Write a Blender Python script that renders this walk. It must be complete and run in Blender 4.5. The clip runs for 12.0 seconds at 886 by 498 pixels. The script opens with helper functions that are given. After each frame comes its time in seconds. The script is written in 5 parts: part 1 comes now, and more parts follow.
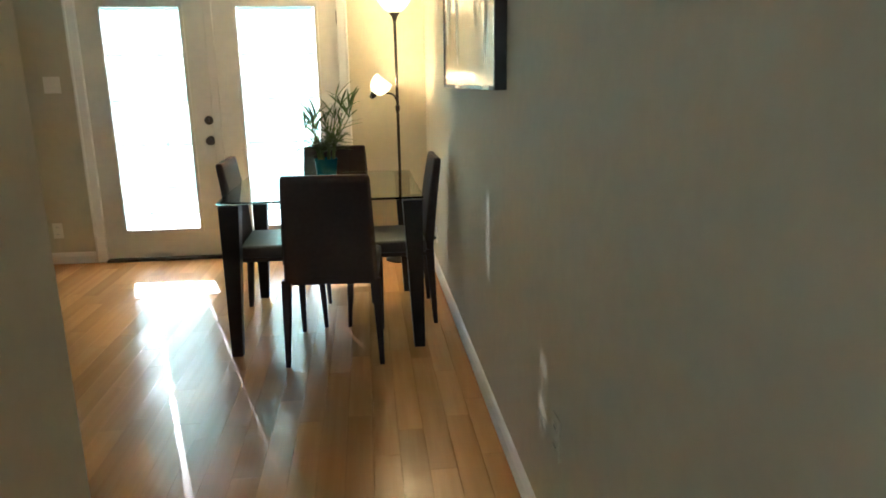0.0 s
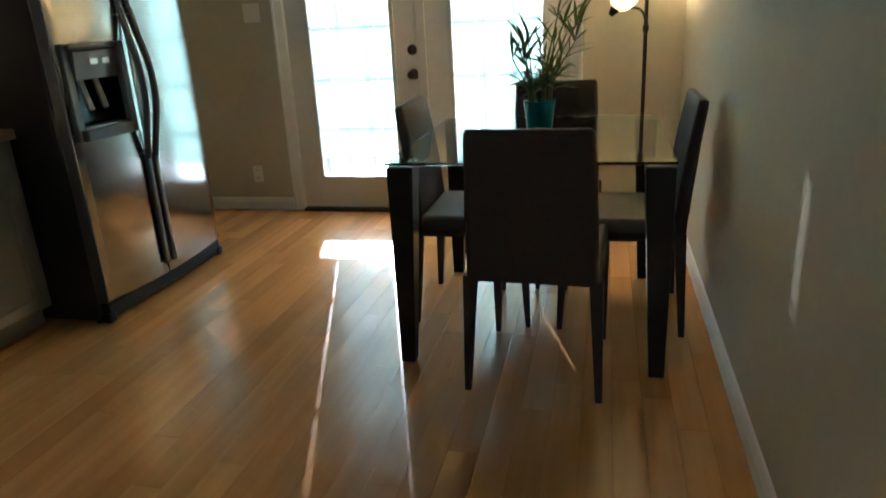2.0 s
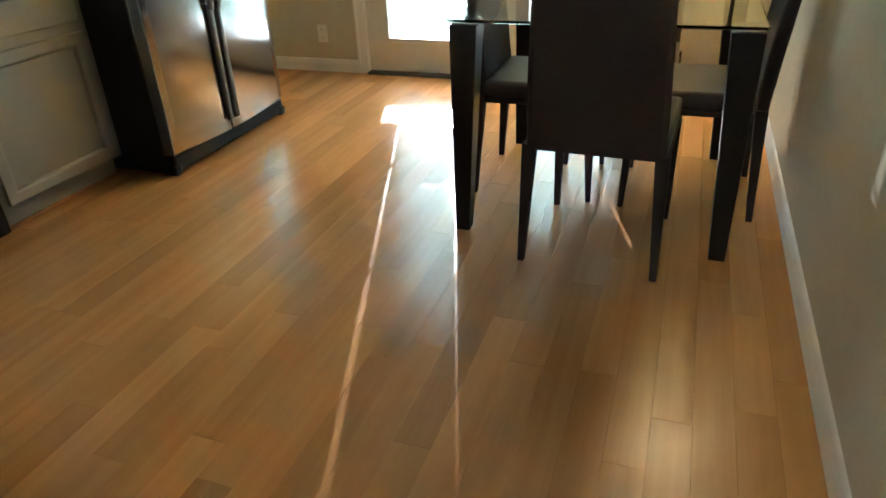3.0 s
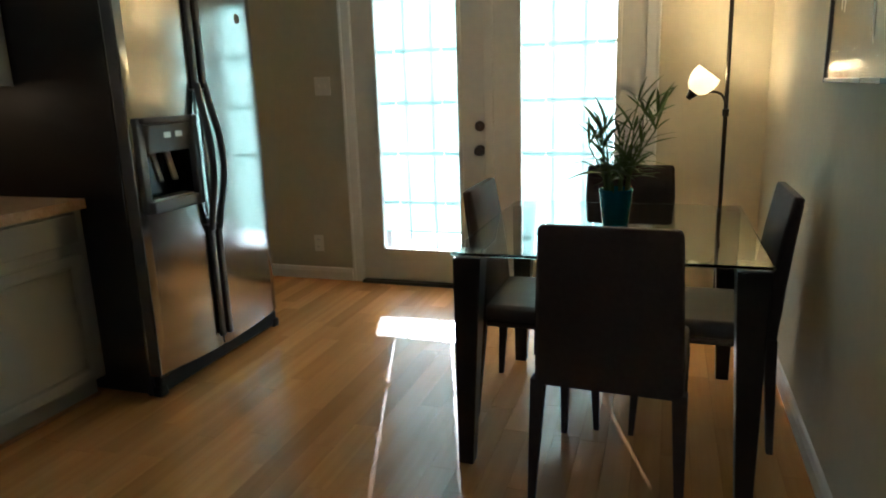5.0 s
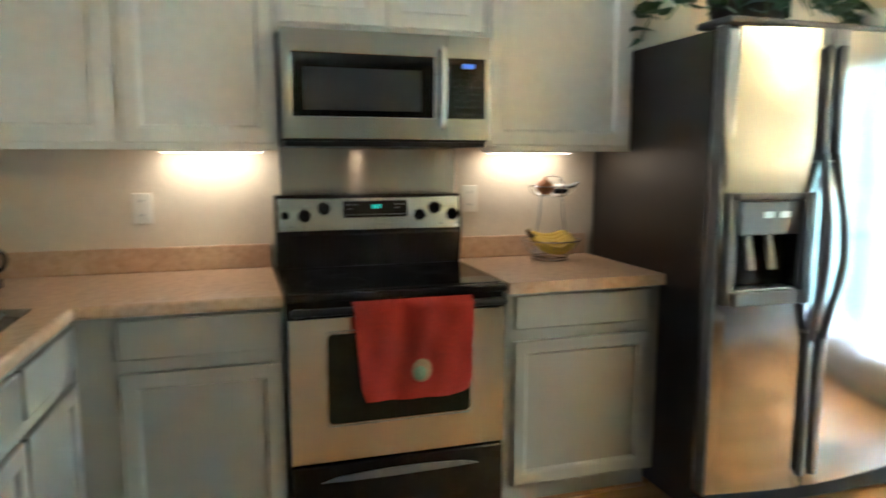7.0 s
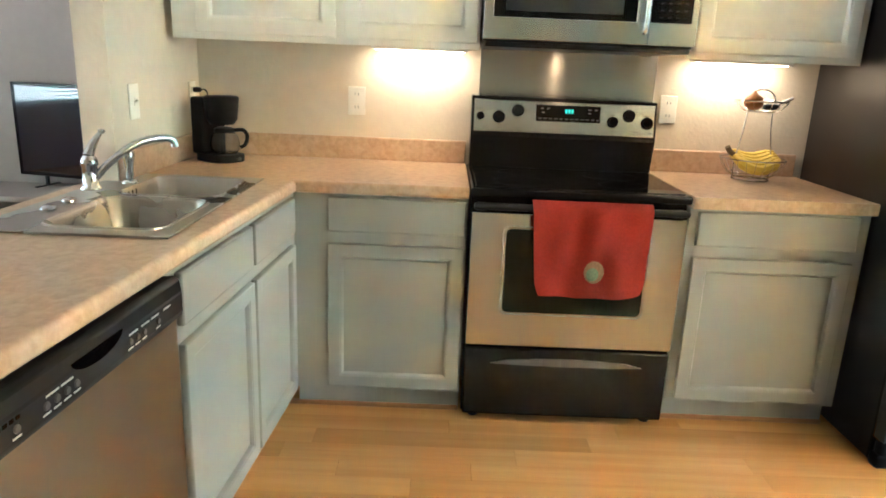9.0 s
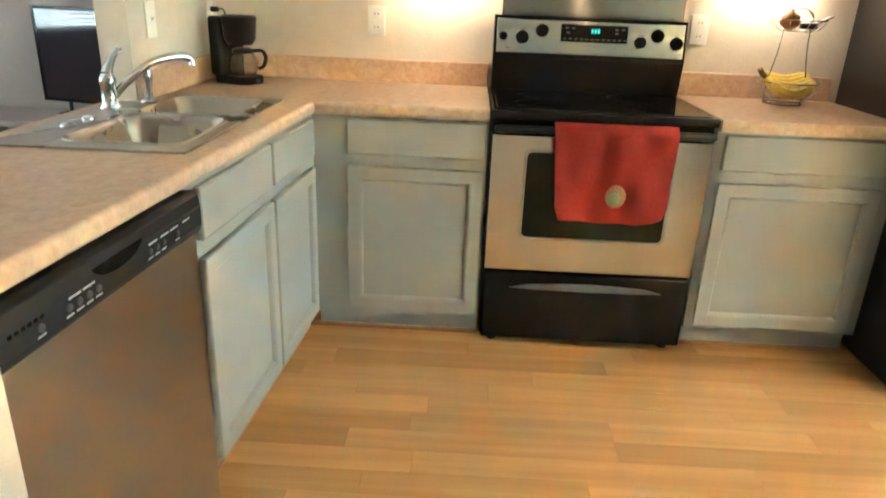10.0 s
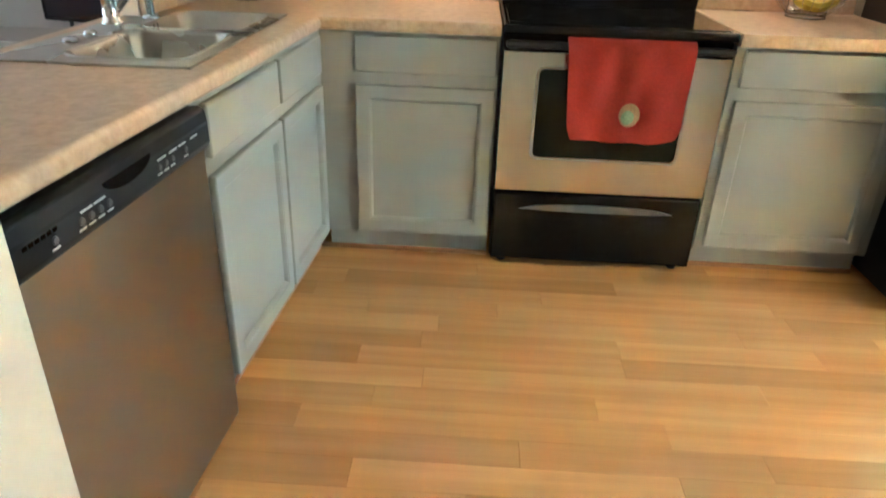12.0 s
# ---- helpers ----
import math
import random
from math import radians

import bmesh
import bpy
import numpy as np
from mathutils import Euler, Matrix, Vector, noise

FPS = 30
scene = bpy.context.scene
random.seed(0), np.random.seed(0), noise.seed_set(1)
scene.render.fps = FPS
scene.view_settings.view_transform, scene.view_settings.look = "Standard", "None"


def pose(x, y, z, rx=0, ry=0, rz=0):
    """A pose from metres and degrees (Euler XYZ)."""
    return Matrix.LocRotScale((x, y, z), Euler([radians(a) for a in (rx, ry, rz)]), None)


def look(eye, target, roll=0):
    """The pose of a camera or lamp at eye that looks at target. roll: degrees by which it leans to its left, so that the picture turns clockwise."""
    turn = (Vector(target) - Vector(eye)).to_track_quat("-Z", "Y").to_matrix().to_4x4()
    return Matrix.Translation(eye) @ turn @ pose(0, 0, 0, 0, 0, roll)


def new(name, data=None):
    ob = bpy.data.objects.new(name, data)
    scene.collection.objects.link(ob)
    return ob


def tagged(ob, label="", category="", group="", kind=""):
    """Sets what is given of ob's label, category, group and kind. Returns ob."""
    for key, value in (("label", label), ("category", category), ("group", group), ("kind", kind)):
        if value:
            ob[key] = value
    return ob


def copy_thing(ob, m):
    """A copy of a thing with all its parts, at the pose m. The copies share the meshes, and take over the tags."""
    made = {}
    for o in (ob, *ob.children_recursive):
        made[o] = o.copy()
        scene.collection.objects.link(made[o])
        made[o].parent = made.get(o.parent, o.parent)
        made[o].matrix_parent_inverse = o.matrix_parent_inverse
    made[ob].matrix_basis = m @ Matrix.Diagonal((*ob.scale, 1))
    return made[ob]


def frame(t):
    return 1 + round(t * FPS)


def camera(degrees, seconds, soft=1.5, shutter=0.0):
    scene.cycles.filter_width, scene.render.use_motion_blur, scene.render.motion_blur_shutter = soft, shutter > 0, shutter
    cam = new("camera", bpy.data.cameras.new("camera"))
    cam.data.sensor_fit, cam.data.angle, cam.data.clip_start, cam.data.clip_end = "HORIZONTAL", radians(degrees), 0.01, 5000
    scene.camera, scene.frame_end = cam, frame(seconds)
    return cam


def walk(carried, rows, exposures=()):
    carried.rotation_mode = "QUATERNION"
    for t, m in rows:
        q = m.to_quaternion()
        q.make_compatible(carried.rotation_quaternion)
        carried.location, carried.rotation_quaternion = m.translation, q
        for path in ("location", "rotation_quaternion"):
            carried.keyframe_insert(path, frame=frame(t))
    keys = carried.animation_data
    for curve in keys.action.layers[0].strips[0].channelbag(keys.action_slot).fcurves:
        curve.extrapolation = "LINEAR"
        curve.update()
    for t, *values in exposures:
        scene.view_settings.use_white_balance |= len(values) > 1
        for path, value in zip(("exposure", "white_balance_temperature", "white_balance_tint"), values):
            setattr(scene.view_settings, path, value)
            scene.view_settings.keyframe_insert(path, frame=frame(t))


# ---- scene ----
cam = camera(66.2, 12.0, soft=1.7, shutter=0.3)
PATH = [
    (0, (1.206, 1.151, 1.296), (1.416, 3.081, 0.817), -0.9),
    (0.5, (1.234, 1.507, 1.302), (1.308, 3.427, 0.748), -1.4),
    (1, (1.254, 1.756, 1.274), (1.111, 3.667, 0.699), 1.2),
    (1.5, (1.266, 1.999, 1.271), (0.841, 3.864, 0.687), -0.2),
    (2, (1.233, 2.156, 1.229), (0.78, 3.994, 0.582), -3.1),
    (2.5, (1.249, 2.206, 1.185), (0.652, 3.874, 0.257), -3.0),
    (2.7, (1.254, 2.187, 1.178), (0.644, 3.827, 0.209), -2.6),
    (4.3, (1.229, 2.274, 1.25), (0.659, 4.046, 0.519), -1.5),
    (4.5, (1.224, 2.297, 1.271), (0.665, 4.115, 0.651), -1.0),
    (5, (1.155, 2.298, 1.292), (0.543, 4.144, 0.825), -1.8),
    (5.5, (1.205, 2.46, 1.327), (0.173, 4.132, 0.955), -1.5),
    (6, (1.172, 2.615, 1.332), (-0.222, 4.01, 1.002), -2.7),
    (6.2, (1.110, 2.668, 1.336), (-0.360, 3.990, 1.038), -2.5),
    (6.5, (1.024, 2.744, 1.34), (-0.592, 3.881, 1.033), -2.5),
    (6.8, (1.042, 2.850, 1.328), (-0.732, 3.737, 1.065), -1.2),
    (7, (1.051, 2.922, 1.322), (-0.841, 3.511, 1.054), 0.1),
    (7.2, (1.088, 2.974, 1.342), (-0.866, 3.274, 1.036), 0.3),
    (7.5, (1.102, 3.009, 1.326), (-0.868, 3.028, 0.983), -0.2),
    (7.7, (1.106, 2.997, 1.334), (-0.859, 2.957, 0.961), 0.6),
    (9.3, (1.189, 2.97, 1.285), (-0.731, 2.973, 0.725), 2.4),
    (9.5, (1.184, 2.987, 1.285), (-0.726, 2.964, 0.693), 2.1),
    (10, (1.188, 2.988, 1.25), (-0.682, 2.937, 0.542), 2.3),
    (10.5, (1.196, 2.999, 1.209), (-0.573, 2.937, 0.278), 3.5),
    (11, (1.202, 3.006, 1.198), (-0.481, 2.955, 0.119), 3.4),
    (11.5, (1.201, 2.993, 1.212), (-0.498, 2.972, 0.158), 3.1),
    (12, (1.19, 2.986, 1.229), (-0.592, 2.919, 0.323), 2.0),
]
# seconds, stops, white balance in kelvin, tint: the camera opens up and warms as it turns to the kitchen
EXPOSURES = [(0, 1.08, 5600, 10), (0.5, 0.33, 5600, 10), (1.0, 0.12, 5400, 10), (1.5, 0.22, 5400, 10), (2.0, 0.48, 5550, 10), (2.5, 1.12, 5900, 10), (4.5, 1.52, 5700, 10), (5.0, 0.14, 5600, 10), (5.5, -0.4, 5200, 10),
             (6.0, -0.2, 5100, 10), (6.5, 0.94, 5100, 10), (7.0, 2.15, 5100, 10), (7.5, 2.52, 5150, 10), (9.5, 3.17, 5400, 10), (11.0, 3.13, 5550, 10), (11.5, 3.04, 5300, 10), (12.0, 2.98, 5150, 10)]
walk(cam, [(t, look(eye, target, roll)) for t, eye, target, roll in PATH], EXPOSURES)

# ---- light ----
SUN_DIR = Vector((0.335, -1.0, -0.350)).normalized()
world = bpy.data.worlds.new("daylight")
scene.world = world
world.use_nodes = True
wn = world.node_tree
sky = wn.nodes.new("ShaderNodeTexSky")
sky.sky_type, sky.sun_disc = "NISHITA", False
sky.sun_elevation, sky.sun_rotation = radians(18.6), radians(341)
wn.nodes["Background"].inputs["Strength"].default_value = 0.12
wn.links.new(sky.outputs[0], wn.nodes["Background"].inputs["Color"])


def lamp(name, kind, m, power, colour, size=0.04, size_y=0.04, angle=0.0):
    data = bpy.data.lights.new(name, kind)
    data.energy, data.color = power, colour
    if kind == "AREA":
        data.shape, data.size, data.size_y = "RECTANGLE", size, size_y
    elif kind == "SUN":
        data.angle = angle
    else:
        data.shadow_soft_size = size
    ob = new(name, data)
    ob.matrix_basis = m
    return ob


sun = lamp("sun", "SUN", SUN_DIR.to_track_quat("-Z", "Y").to_matrix().to_4x4(), 5.0, (1.0, 0.95, 0.88), angle=radians(0.4))
DAY = (0.86, 0.94, 1.0)
WARM = (1.0, 0.74, 0.38)
# daylight of the sky in the openings: the dining doors and the living room window
for k, (x, y, w, h, z, turn, power) in enumerate(((-0.355, 6.633, 0.6, 1.7, 1.05, 180, 15.5), (0.586, 6.633, 0.6, 1.7, 1.05, 180, 15.5), (-0.15, -2.75, 2.8, 1.5, 1.45, 0, 28.0))):
    lamp("sky_light", "AREA", pose(x, y, z, 90, 0, turn), power, DAY if turn else (1.0, 0.97, 0.93), size=w, size_y=h)
for y in (2.862, 4.145):
    lamp("strip_light", "AREA", pose(-1.655, y, 1.327, 0, 36, 0), 0.15, (1.0, 0.75, 0.48), size=0.05, size_y=0.34)
lamp("hood_light", "AREA", pose(-1.46, 3.462, 1.3545), 0.06, (1.0, 0.62, 0.30), size=0.035, size_y=0.035)
lamp("torchiere_bulb", "POINT", pose(1.430, 6.12, 1.845), 108.0, WARM, size=0.04)
lamp("reading_bulb", "POINT", pose(1.314, 6.10, 1.310), 8.0, WARM, size=0.025)


# ---- materials ----
def material(name, colour, rough=0.5, metal=0.0, tone=0.06, grain=30.0, bump=0.0, bump_scale=200.0, stretch=(1, 1, 1), coat=0.0, spec=0.5, wear=0.0, island=0.0):
    """Paint, plastic, metal: a base colour varied at two scales, with a fine relief."""
    m = bpy.data.materials.new(name)
    m.use_nodes = True
    n, l = m.node_tree.nodes, m.node_tree.links
    b = n["Principled BSDF"]
    co = n.new("ShaderNodeTexCoord")
    mp = n.new("ShaderNodeMapping")
    mp.inputs["Scale"].default_value = stretch
    l.new(co.outputs["Object"], mp.inputs[0])
    big, small = n.new("ShaderNodeTexNoise"), n.new("ShaderNodeTexNoise")
    big.inputs["Scale"].default_value, small.inputs["Scale"].default_value = 2.3, grain
    big.inputs["Detail"].default_value = 4
    small.inputs["Detail"].default_value = 6
    for x in (big, small):
        l.new(mp.outputs[0], x.inputs["Vector"])
    add = n.new("ShaderNodeMath")
    add.operation = "ADD"
    l.new(big.outputs["Fac"], add.inputs[0])
    l.new(small.outputs["Fac"], add.inputs[1])
    ramp = n.new("ShaderNodeMapRange")
    ramp.inputs["From Min"].default_value, ramp.inputs["From Max"].default_value = 0.7, 1.3
    ramp.inputs["To Min"].default_value, ramp.inputs["To Max"].default_value = 1 - tone, 1 + tone
    l.new(add.outputs[0], ramp.inputs["Value"])
    mul = n.new("ShaderNodeVectorMath")
    mul.operation = "SCALE"
    mul.inputs[0].default_value = colour
    l.new(ramp.outputs[0], mul.inputs["Scale"])
    l.new(mul.outputs[0], b.inputs["Base Color"])
    r2 = n.new("ShaderNodeMapRange")
    r2.inputs["From Min"].default_value, r2.inputs["From Max"].default_value = 0.3, 0.7
    r2.inputs["To Min"].default_value, r2.inputs["To Max"].default_value = max(rough - 0.06 - wear, 0.02), min(rough + 0.06 + wear, 1)
    l.new(big.outputs["Fac"], r2.inputs["Value"])
    l.new(r2.outputs[0], b.inputs["Roughness"])
    b.inputs["Metallic"].default_value = metal
    b.inputs["Coat Weight"].default_value = coat
    b.inputs["Specular IOR Level"].default_value = spec
    if bump:
        t, bp = n.new("ShaderNodeTexNoise"), n.new("ShaderNodeBump")
        t.inputs["Scale"].default_value, t.inputs["Detail"].default_value = bump_scale, 3
        l.new(mp.outputs[0], t.inputs["Vector"])
        l.new(t.outputs["Fac"], bp.inputs["Height"])
        bp.inputs["Strength"].default_value, bp.inputs["Distance"].default_value = bump, 0.002
        l.new(bp.outputs[0], b.inputs["Normal"])
    return m


def steel(name, colour, rough, brush, turn=0.25, draw=0.55):
    """Brushed stainless steel: fine level brush marks, a highlight drawn out upright."""
    m = bpy.data.materials.new(name)
    m.use_nodes = True
    n, l = m.node_tree.nodes, m.node_tree.links
    b = n["Principled BSDF"]
    co, mp, t = n.new("ShaderNodeTexCoord"), n.new("ShaderNodeMapping"), n.new("ShaderNodeTexNoise")
    mp.inputs["Scale"].default_value = (1.5, 1.5, brush) if turn else (brush, brush, 1.5)
    l.new(co.outputs["Object"], mp.inputs[0])
    l.new(mp.outputs[0], t.inputs["Vector"])
    t.inputs["Scale"].default_value, t.inputs["Detail"].default_value = 6.0, 6
    smudge = n.new("ShaderNodeTexNoise")
    smudge.inputs["Scale"].default_value, smudge.inputs["Detail"].default_value = 3.5, 3
    l.new(co.outputs["Object"], smudge.inputs["Vector"])
    r = n.new("ShaderNodeMapRange")
    r.inputs["From Min"].default_value, r.inputs["From Max"].default_value = 0.3, 0.7
    r.inputs["To Min"].default_value, r.inputs["To Max"].default_value = rough - 0.01, rough + 0.01
    l.new(smudge.outputs["Fac"], r.inputs["Value"])
    l.new(r.outputs[0], b.inputs["Roughness"])
    c = n.new("ShaderNodeMapRange")
    c.inputs["To Min"].default_value, c.inputs["To Max"].default_value = 0.94, 1.06
    l.new(t.outputs["Fac"], c.inputs["Value"])
    mul = n.new("ShaderNodeVectorMath")
    mul.operation = "SCALE"
    mul.inputs[0].default_value = colour
    l.new(c.outputs[0], mul.inputs["Scale"])
    l.new(mul.outputs[0], b.inputs["Base Color"])
    b.inputs["Metallic"].default_value = 1.0
    tg = n.new("ShaderNodeTangent")
    tg.direction_type, tg.axis = "RADIAL", "Z"
    b.inputs["Anisotropic"].default_value, b.inputs["Anisotropic Rotation"].default_value = draw, turn
    l.new(tg.outputs[0], b.inputs["Tangent"])
    return m


def glass(name, colour, rough=0.0, ior=1.45):
    m = bpy.data.materials.new(name)
    m.use_nodes = True
    b = m.node_tree.nodes["Principled BSDF"]
    b.inputs["Base Color"].default_value = (*colour, 1)
    b.inputs["Roughness"].default_value, b.inputs["IOR"].default_value = rough, ior
    b.inputs["Transmission Weight"].default_value = 1.0
    return m


def through_light(name, colour, share, rough=0.6, tone=0.05):
    """Thin stuff that lets light through: blind slats, lamp shades, leaves."""
    m = material(name, colour, rough, 0, tone, 40.0)
    n, l = m.node_tree.nodes, m.node_tree.links
    tr, mix = n.new("ShaderNodeBsdfTranslucent"), n.new("ShaderNodeMixShader")
    tr.inputs["Color"].default_value = (*colour, 1)
    mix.inputs[0].default_value = share
    l.new(n["Principled BSDF"].outputs[0], mix.inputs[1])
    l.new(tr.outputs[0], mix.inputs[2])
    l.new(mix.outputs[0], n["Material Output"].inputs["Surface"])
    return m


def glow(name, colour, power):
    m = bpy.data.materials.new(name)
    m.use_nodes = True
    b = m.node_tree.nodes["Principled BSDF"]
    b.inputs["Base Color"].default_value = (*colour, 1)
    b.inputs["Emission Color"].default_value = (*colour, 1)
    b.inputs["Emission Strength"].default_value = power
    return m


def planks_material():
    """Glossy orange laminate: each strip its own tone, grain along its length."""
    m = bpy.data.materials.new("laminate_floor")
    m.use_nodes = True
    n, l = m.node_tree.nodes, m.node_tree.links
    b = n["Principled BSDF"]
    b.inputs["Specular IOR Level"].default_value = 0.4
    info, geo, co = n.new("ShaderNodeObjectInfo"), n.new("ShaderNodeNewGeometry"), n.new("ShaderNodeTexCoord")
    rnd = n.new("ShaderNodeMath")
    rnd.operation = "ADD"
    l.new(info.outputs["Random"], rnd.inputs[0])
    l.new(geo.outputs["Random Per Island"], rnd.inputs[1])
    fr = n.new("ShaderNodeMath")
    fr.operation = "FRACT"
    l.new(rnd.outputs[0], fr.inputs[0])
    off = n.new("ShaderNodeVectorMath")
    off.operation = "SCALE"
    off.inputs[0].default_value = (7.0, 31.0, 3.0)
    l.new(fr.outputs[0], off.inputs["Scale"])
    place = n.new("ShaderNodeVectorMath")
    l.new(geo.outputs["Position"], place.inputs[0])
    l.new(off.outputs[0], place.inputs[1])
    mp = n.new("ShaderNodeMapping")
    mp.inputs["Scale"].default_value = (1.0, 0.045, 1.0)
    l.new(place.outputs[0], mp.inputs[0])
    fine, wide = n.new("ShaderNodeTexNoise"), n.new("ShaderNodeTexNoise")
    fine.inputs["Scale"].default_value, fine.inputs["Detail"].default_value = 130.0, 5
    wide.inputs["Scale"].default_value, wide.inputs["Detail"].default_value = 22.0, 3
    for x in (fine, wide):
        l.new(mp.outputs[0], x.inputs["Vector"])
    mixv = n.new("ShaderNodeMath")
    mixv.operation = "MULTIPLY_ADD"
    mixv.inputs[1].default_value = 0.22
    l.new(fine.outputs["Fac"], mixv.inputs[0])
    l.new(wide.outputs["Fac"], mixv.inputs[2])
    grain = n.new("ShaderNodeValToRGB")
    grain.color_ramp.elements[0].position, grain.color_ramp.elements[0].color = 0.45, (0.49, 0.238, 0.082, 1)
    grain.color_ramp.elements[1].position, grain.color_ramp.elements[1].color = 0.95, (0.60, 0.311, 0.114, 1)
    l.new(mixv.outputs[0], grain.inputs[0])
    tone = n.new("ShaderNodeMapRange")
    tone.inputs["To Min"].default_value, tone.inputs["To Max"].default_value = 0.84, 1.16
    l.new(fr.outputs[0], tone.inputs["Value"])
    mul = n.new("ShaderNodeVectorMath")
    mul.operation = "SCALE"
    l.new(grain.outputs[0], mul.inputs[0])
    l.new(tone.outputs[0], mul.inputs["Scale"])
    l.new(mul.outputs[0], b.inputs["Base Color"])
    dirt = n.new("ShaderNodeTexNoise")
    dirt.inputs["Scale"].default_value, dirt.inputs["Detail"].default_value = 3.0, 5
    l.new(geo.outputs["Position"], dirt.inputs["Vector"])
    ro = n.new("ShaderNodeMapRange")
    ro.inputs["To Min"].default_value, ro.inputs["To Max"].default_value = 0.17, 0.30
    l.new(dirt.outputs["Fac"], ro.inputs["Value"])
    l.new(ro.outputs[0], b.inputs["Roughness"])
    bp = n.new("ShaderNodeBump")
    bp.inputs["Strength"].default_value, bp.inputs["Distance"].default_value = 0.06, 0.001
    l.new(fine.outputs["Fac"], bp.inputs["Height"])
    l.new(bp.outputs[0], b.inputs["Normal"])
    return m


def counter_material():
    """Mottled pink-tan laminate."""
    m = bpy.data.materials.new("mottled_laminate")
    m.use_nodes = True
    n, l = m.node_tree.nodes, m.node_tree.links
    b, co = n["Principled BSDF"], n.new("ShaderNodeTexCoord")
    a, c = n.new("ShaderNodeTexNoise"), n.new("ShaderNodeTexNoise")
    a.inputs["Scale"].default_value, a.inputs["Detail"].default_value, a.inputs["Distortion"].default_value = 34.0, 8, 0.6
    c.inputs["Scale"].default_value, c.inputs["Detail"].default_value = 95.0, 4
    for x in (a, c):
        l.new(co.outputs["Object"], x.inputs["Vector"])
    s = n.new("ShaderNodeMath")
    s.operation = "MULTIPLY_ADD"
    s.inputs[1].default_value = 0.35
    l.new(c.outputs["Fac"], s.inputs[0])
    l.new(a.outputs["Fac"], s.inputs[2])
    r = n.new("ShaderNodeValToRGB")
    r.color_ramp.elements[0].position, r.color_ramp.elements[0].color = 0.48, (0.47, 0.300, 0.180, 1)
    r.color_ramp.elements[1].position, r.color_ramp.elements[1].color = 0.86, (0.60, 0.415, 0.270, 1)
    mid = r.color_ramp.elements.new(0.66)
    mid.color = (0.54, 0.358, 0.222, 1)
    l.new(s.outputs[0], r.inputs[0])
    l.new(r.outputs[0], b.inputs["Base Color"])
    b.inputs["Roughness"].default_value = 0.38
    return m


BEIGE = material("beige_wall_paint", (0.58, 0.525, 0.385), 0.75, 0, 0.04, 18.0, 0.5, 55.0)
CREAM = material("cream_wall_paint", (0.71, 0.62, 0.48), 0.7, 0, 0.04, 18.0, 0.6, 60.0)
MAUVE = material("grey_mauve_wall_paint", (0.35, 0.295, 0.26), 0.8, 0, 0.04, 18.0, 0.4, 55.0)
CEIL = material("white_ceiling_paint", (0.86, 0.845, 0.80), 0.9, 0, 0.03, 30.0, 0.7, 80.0)
TRIM = material("white_gloss_trim", (0.84, 0.82, 0.77), 0.35, 0, 0.04, 25.0, 0.1, 40.0)
DOORW = material("white_door_paint", (0.70, 0.67, 0.60), 0.4, 0, 0.05, 20.0, 0.1, 40.0)
UPPER = material("warm_white_cabinet_paint", (0.90, 0.88, 0.81), 0.42, 0, 0.04, 25.0, 0.15, 60.0)
LOWER = material("grey_cabinet_paint", (0.295, 0.287, 0.255), 0.45, 0, 0.025, 12.0, 0.06, 60.0)
FLOORM = planks_material()
COUNTER = counter_material()
STEEL = steel("brushed_steel", (0.63, 0.64, 0.625), 0.24, 160.0, 0.25, 0.8)
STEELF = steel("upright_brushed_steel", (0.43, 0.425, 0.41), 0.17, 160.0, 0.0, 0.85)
# dishwasher steel: the orange floor's reflection is put into its brown base colour
STEELD = steel("floor_tinted_steel", (0.36, 0.275, 0.195), 0.42, 160.0, 0.25, 0.5)
STEELR = steel("satin_steel_panel", (0.60, 0.58, 0.56), 0.25, 160.0, 0.25, 0.85)
SINKM = material("sink_steel", (0.40, 0.385, 0.35), 0.30, 1.0, 0.05, 60.0, 0.05, 120.0)
CHROME = material("chrome", (0.56, 0.56, 0.56), 0.17, 1.0, 0.02, 60.0)
BLACK = material("black_enamel", (0.010, 0.008, 0.007), 0.16, 0, 0.1, 50.0, spec=0.2)
BLACKM = material("black_plastic", (0.016, 0.015, 0.015), 0.42, 0, 0.1, 50.0, 0.05, 300.0, spec=0.18)
FSIDE = material("dark_textured_fridge_side", (0.014, 0.0105, 0.009), 0.36, 0, 0.12, 50.0, 0.2, 250.0)
GREYP = material("dark_grey_plastic", (0.085, 0.08, 0.075), 0.4, 0, 0.08, 50.0)
GLASSB = material("black_ceramic_glass", (0.008, 0.008, 0.008), 0.07, 0, 0.1, 50.0)
OVENG = material("smoked_oven_glass", (0.012, 0.014, 0.008), 0.08, 0, 0.1, 20.0, spec=0.35)
INK = material("pale_print", (0.62, 0.62, 0.6), 0.5)
DISPLAY = glow("clock_display", (0.05, 0.75, 0.70), 0.06)
DISPLAYB = glow("blue_display", (0.06, 0.18, 0.80), 0.06)
FABRIC = material("brown_grey_leatherette", (0.058, 0.041, 0.035), 0.62, 0, 0.12, 60.0, 0.35, 350.0, spec=0.2)
# the chair leatherette again, lighter: light falling on the seats is in the colour
SEATLIT = material("lit_seat_leatherette", (0.075, 0.058, 0.050), 0.5, 0, 0.1, 60.0, 0.35, 350.0)
ESPRESSO = material("espresso_wood", (0.020, 0.013, 0.010), 0.36, 0, 0.2, 40.0, spec=0.25)
TABLEG = glass("clear_table_glass", (0.88, 0.97, 0.93), 0.0, 1.36)
PANE = glass("window_glass", (0.96, 0.99, 0.98))
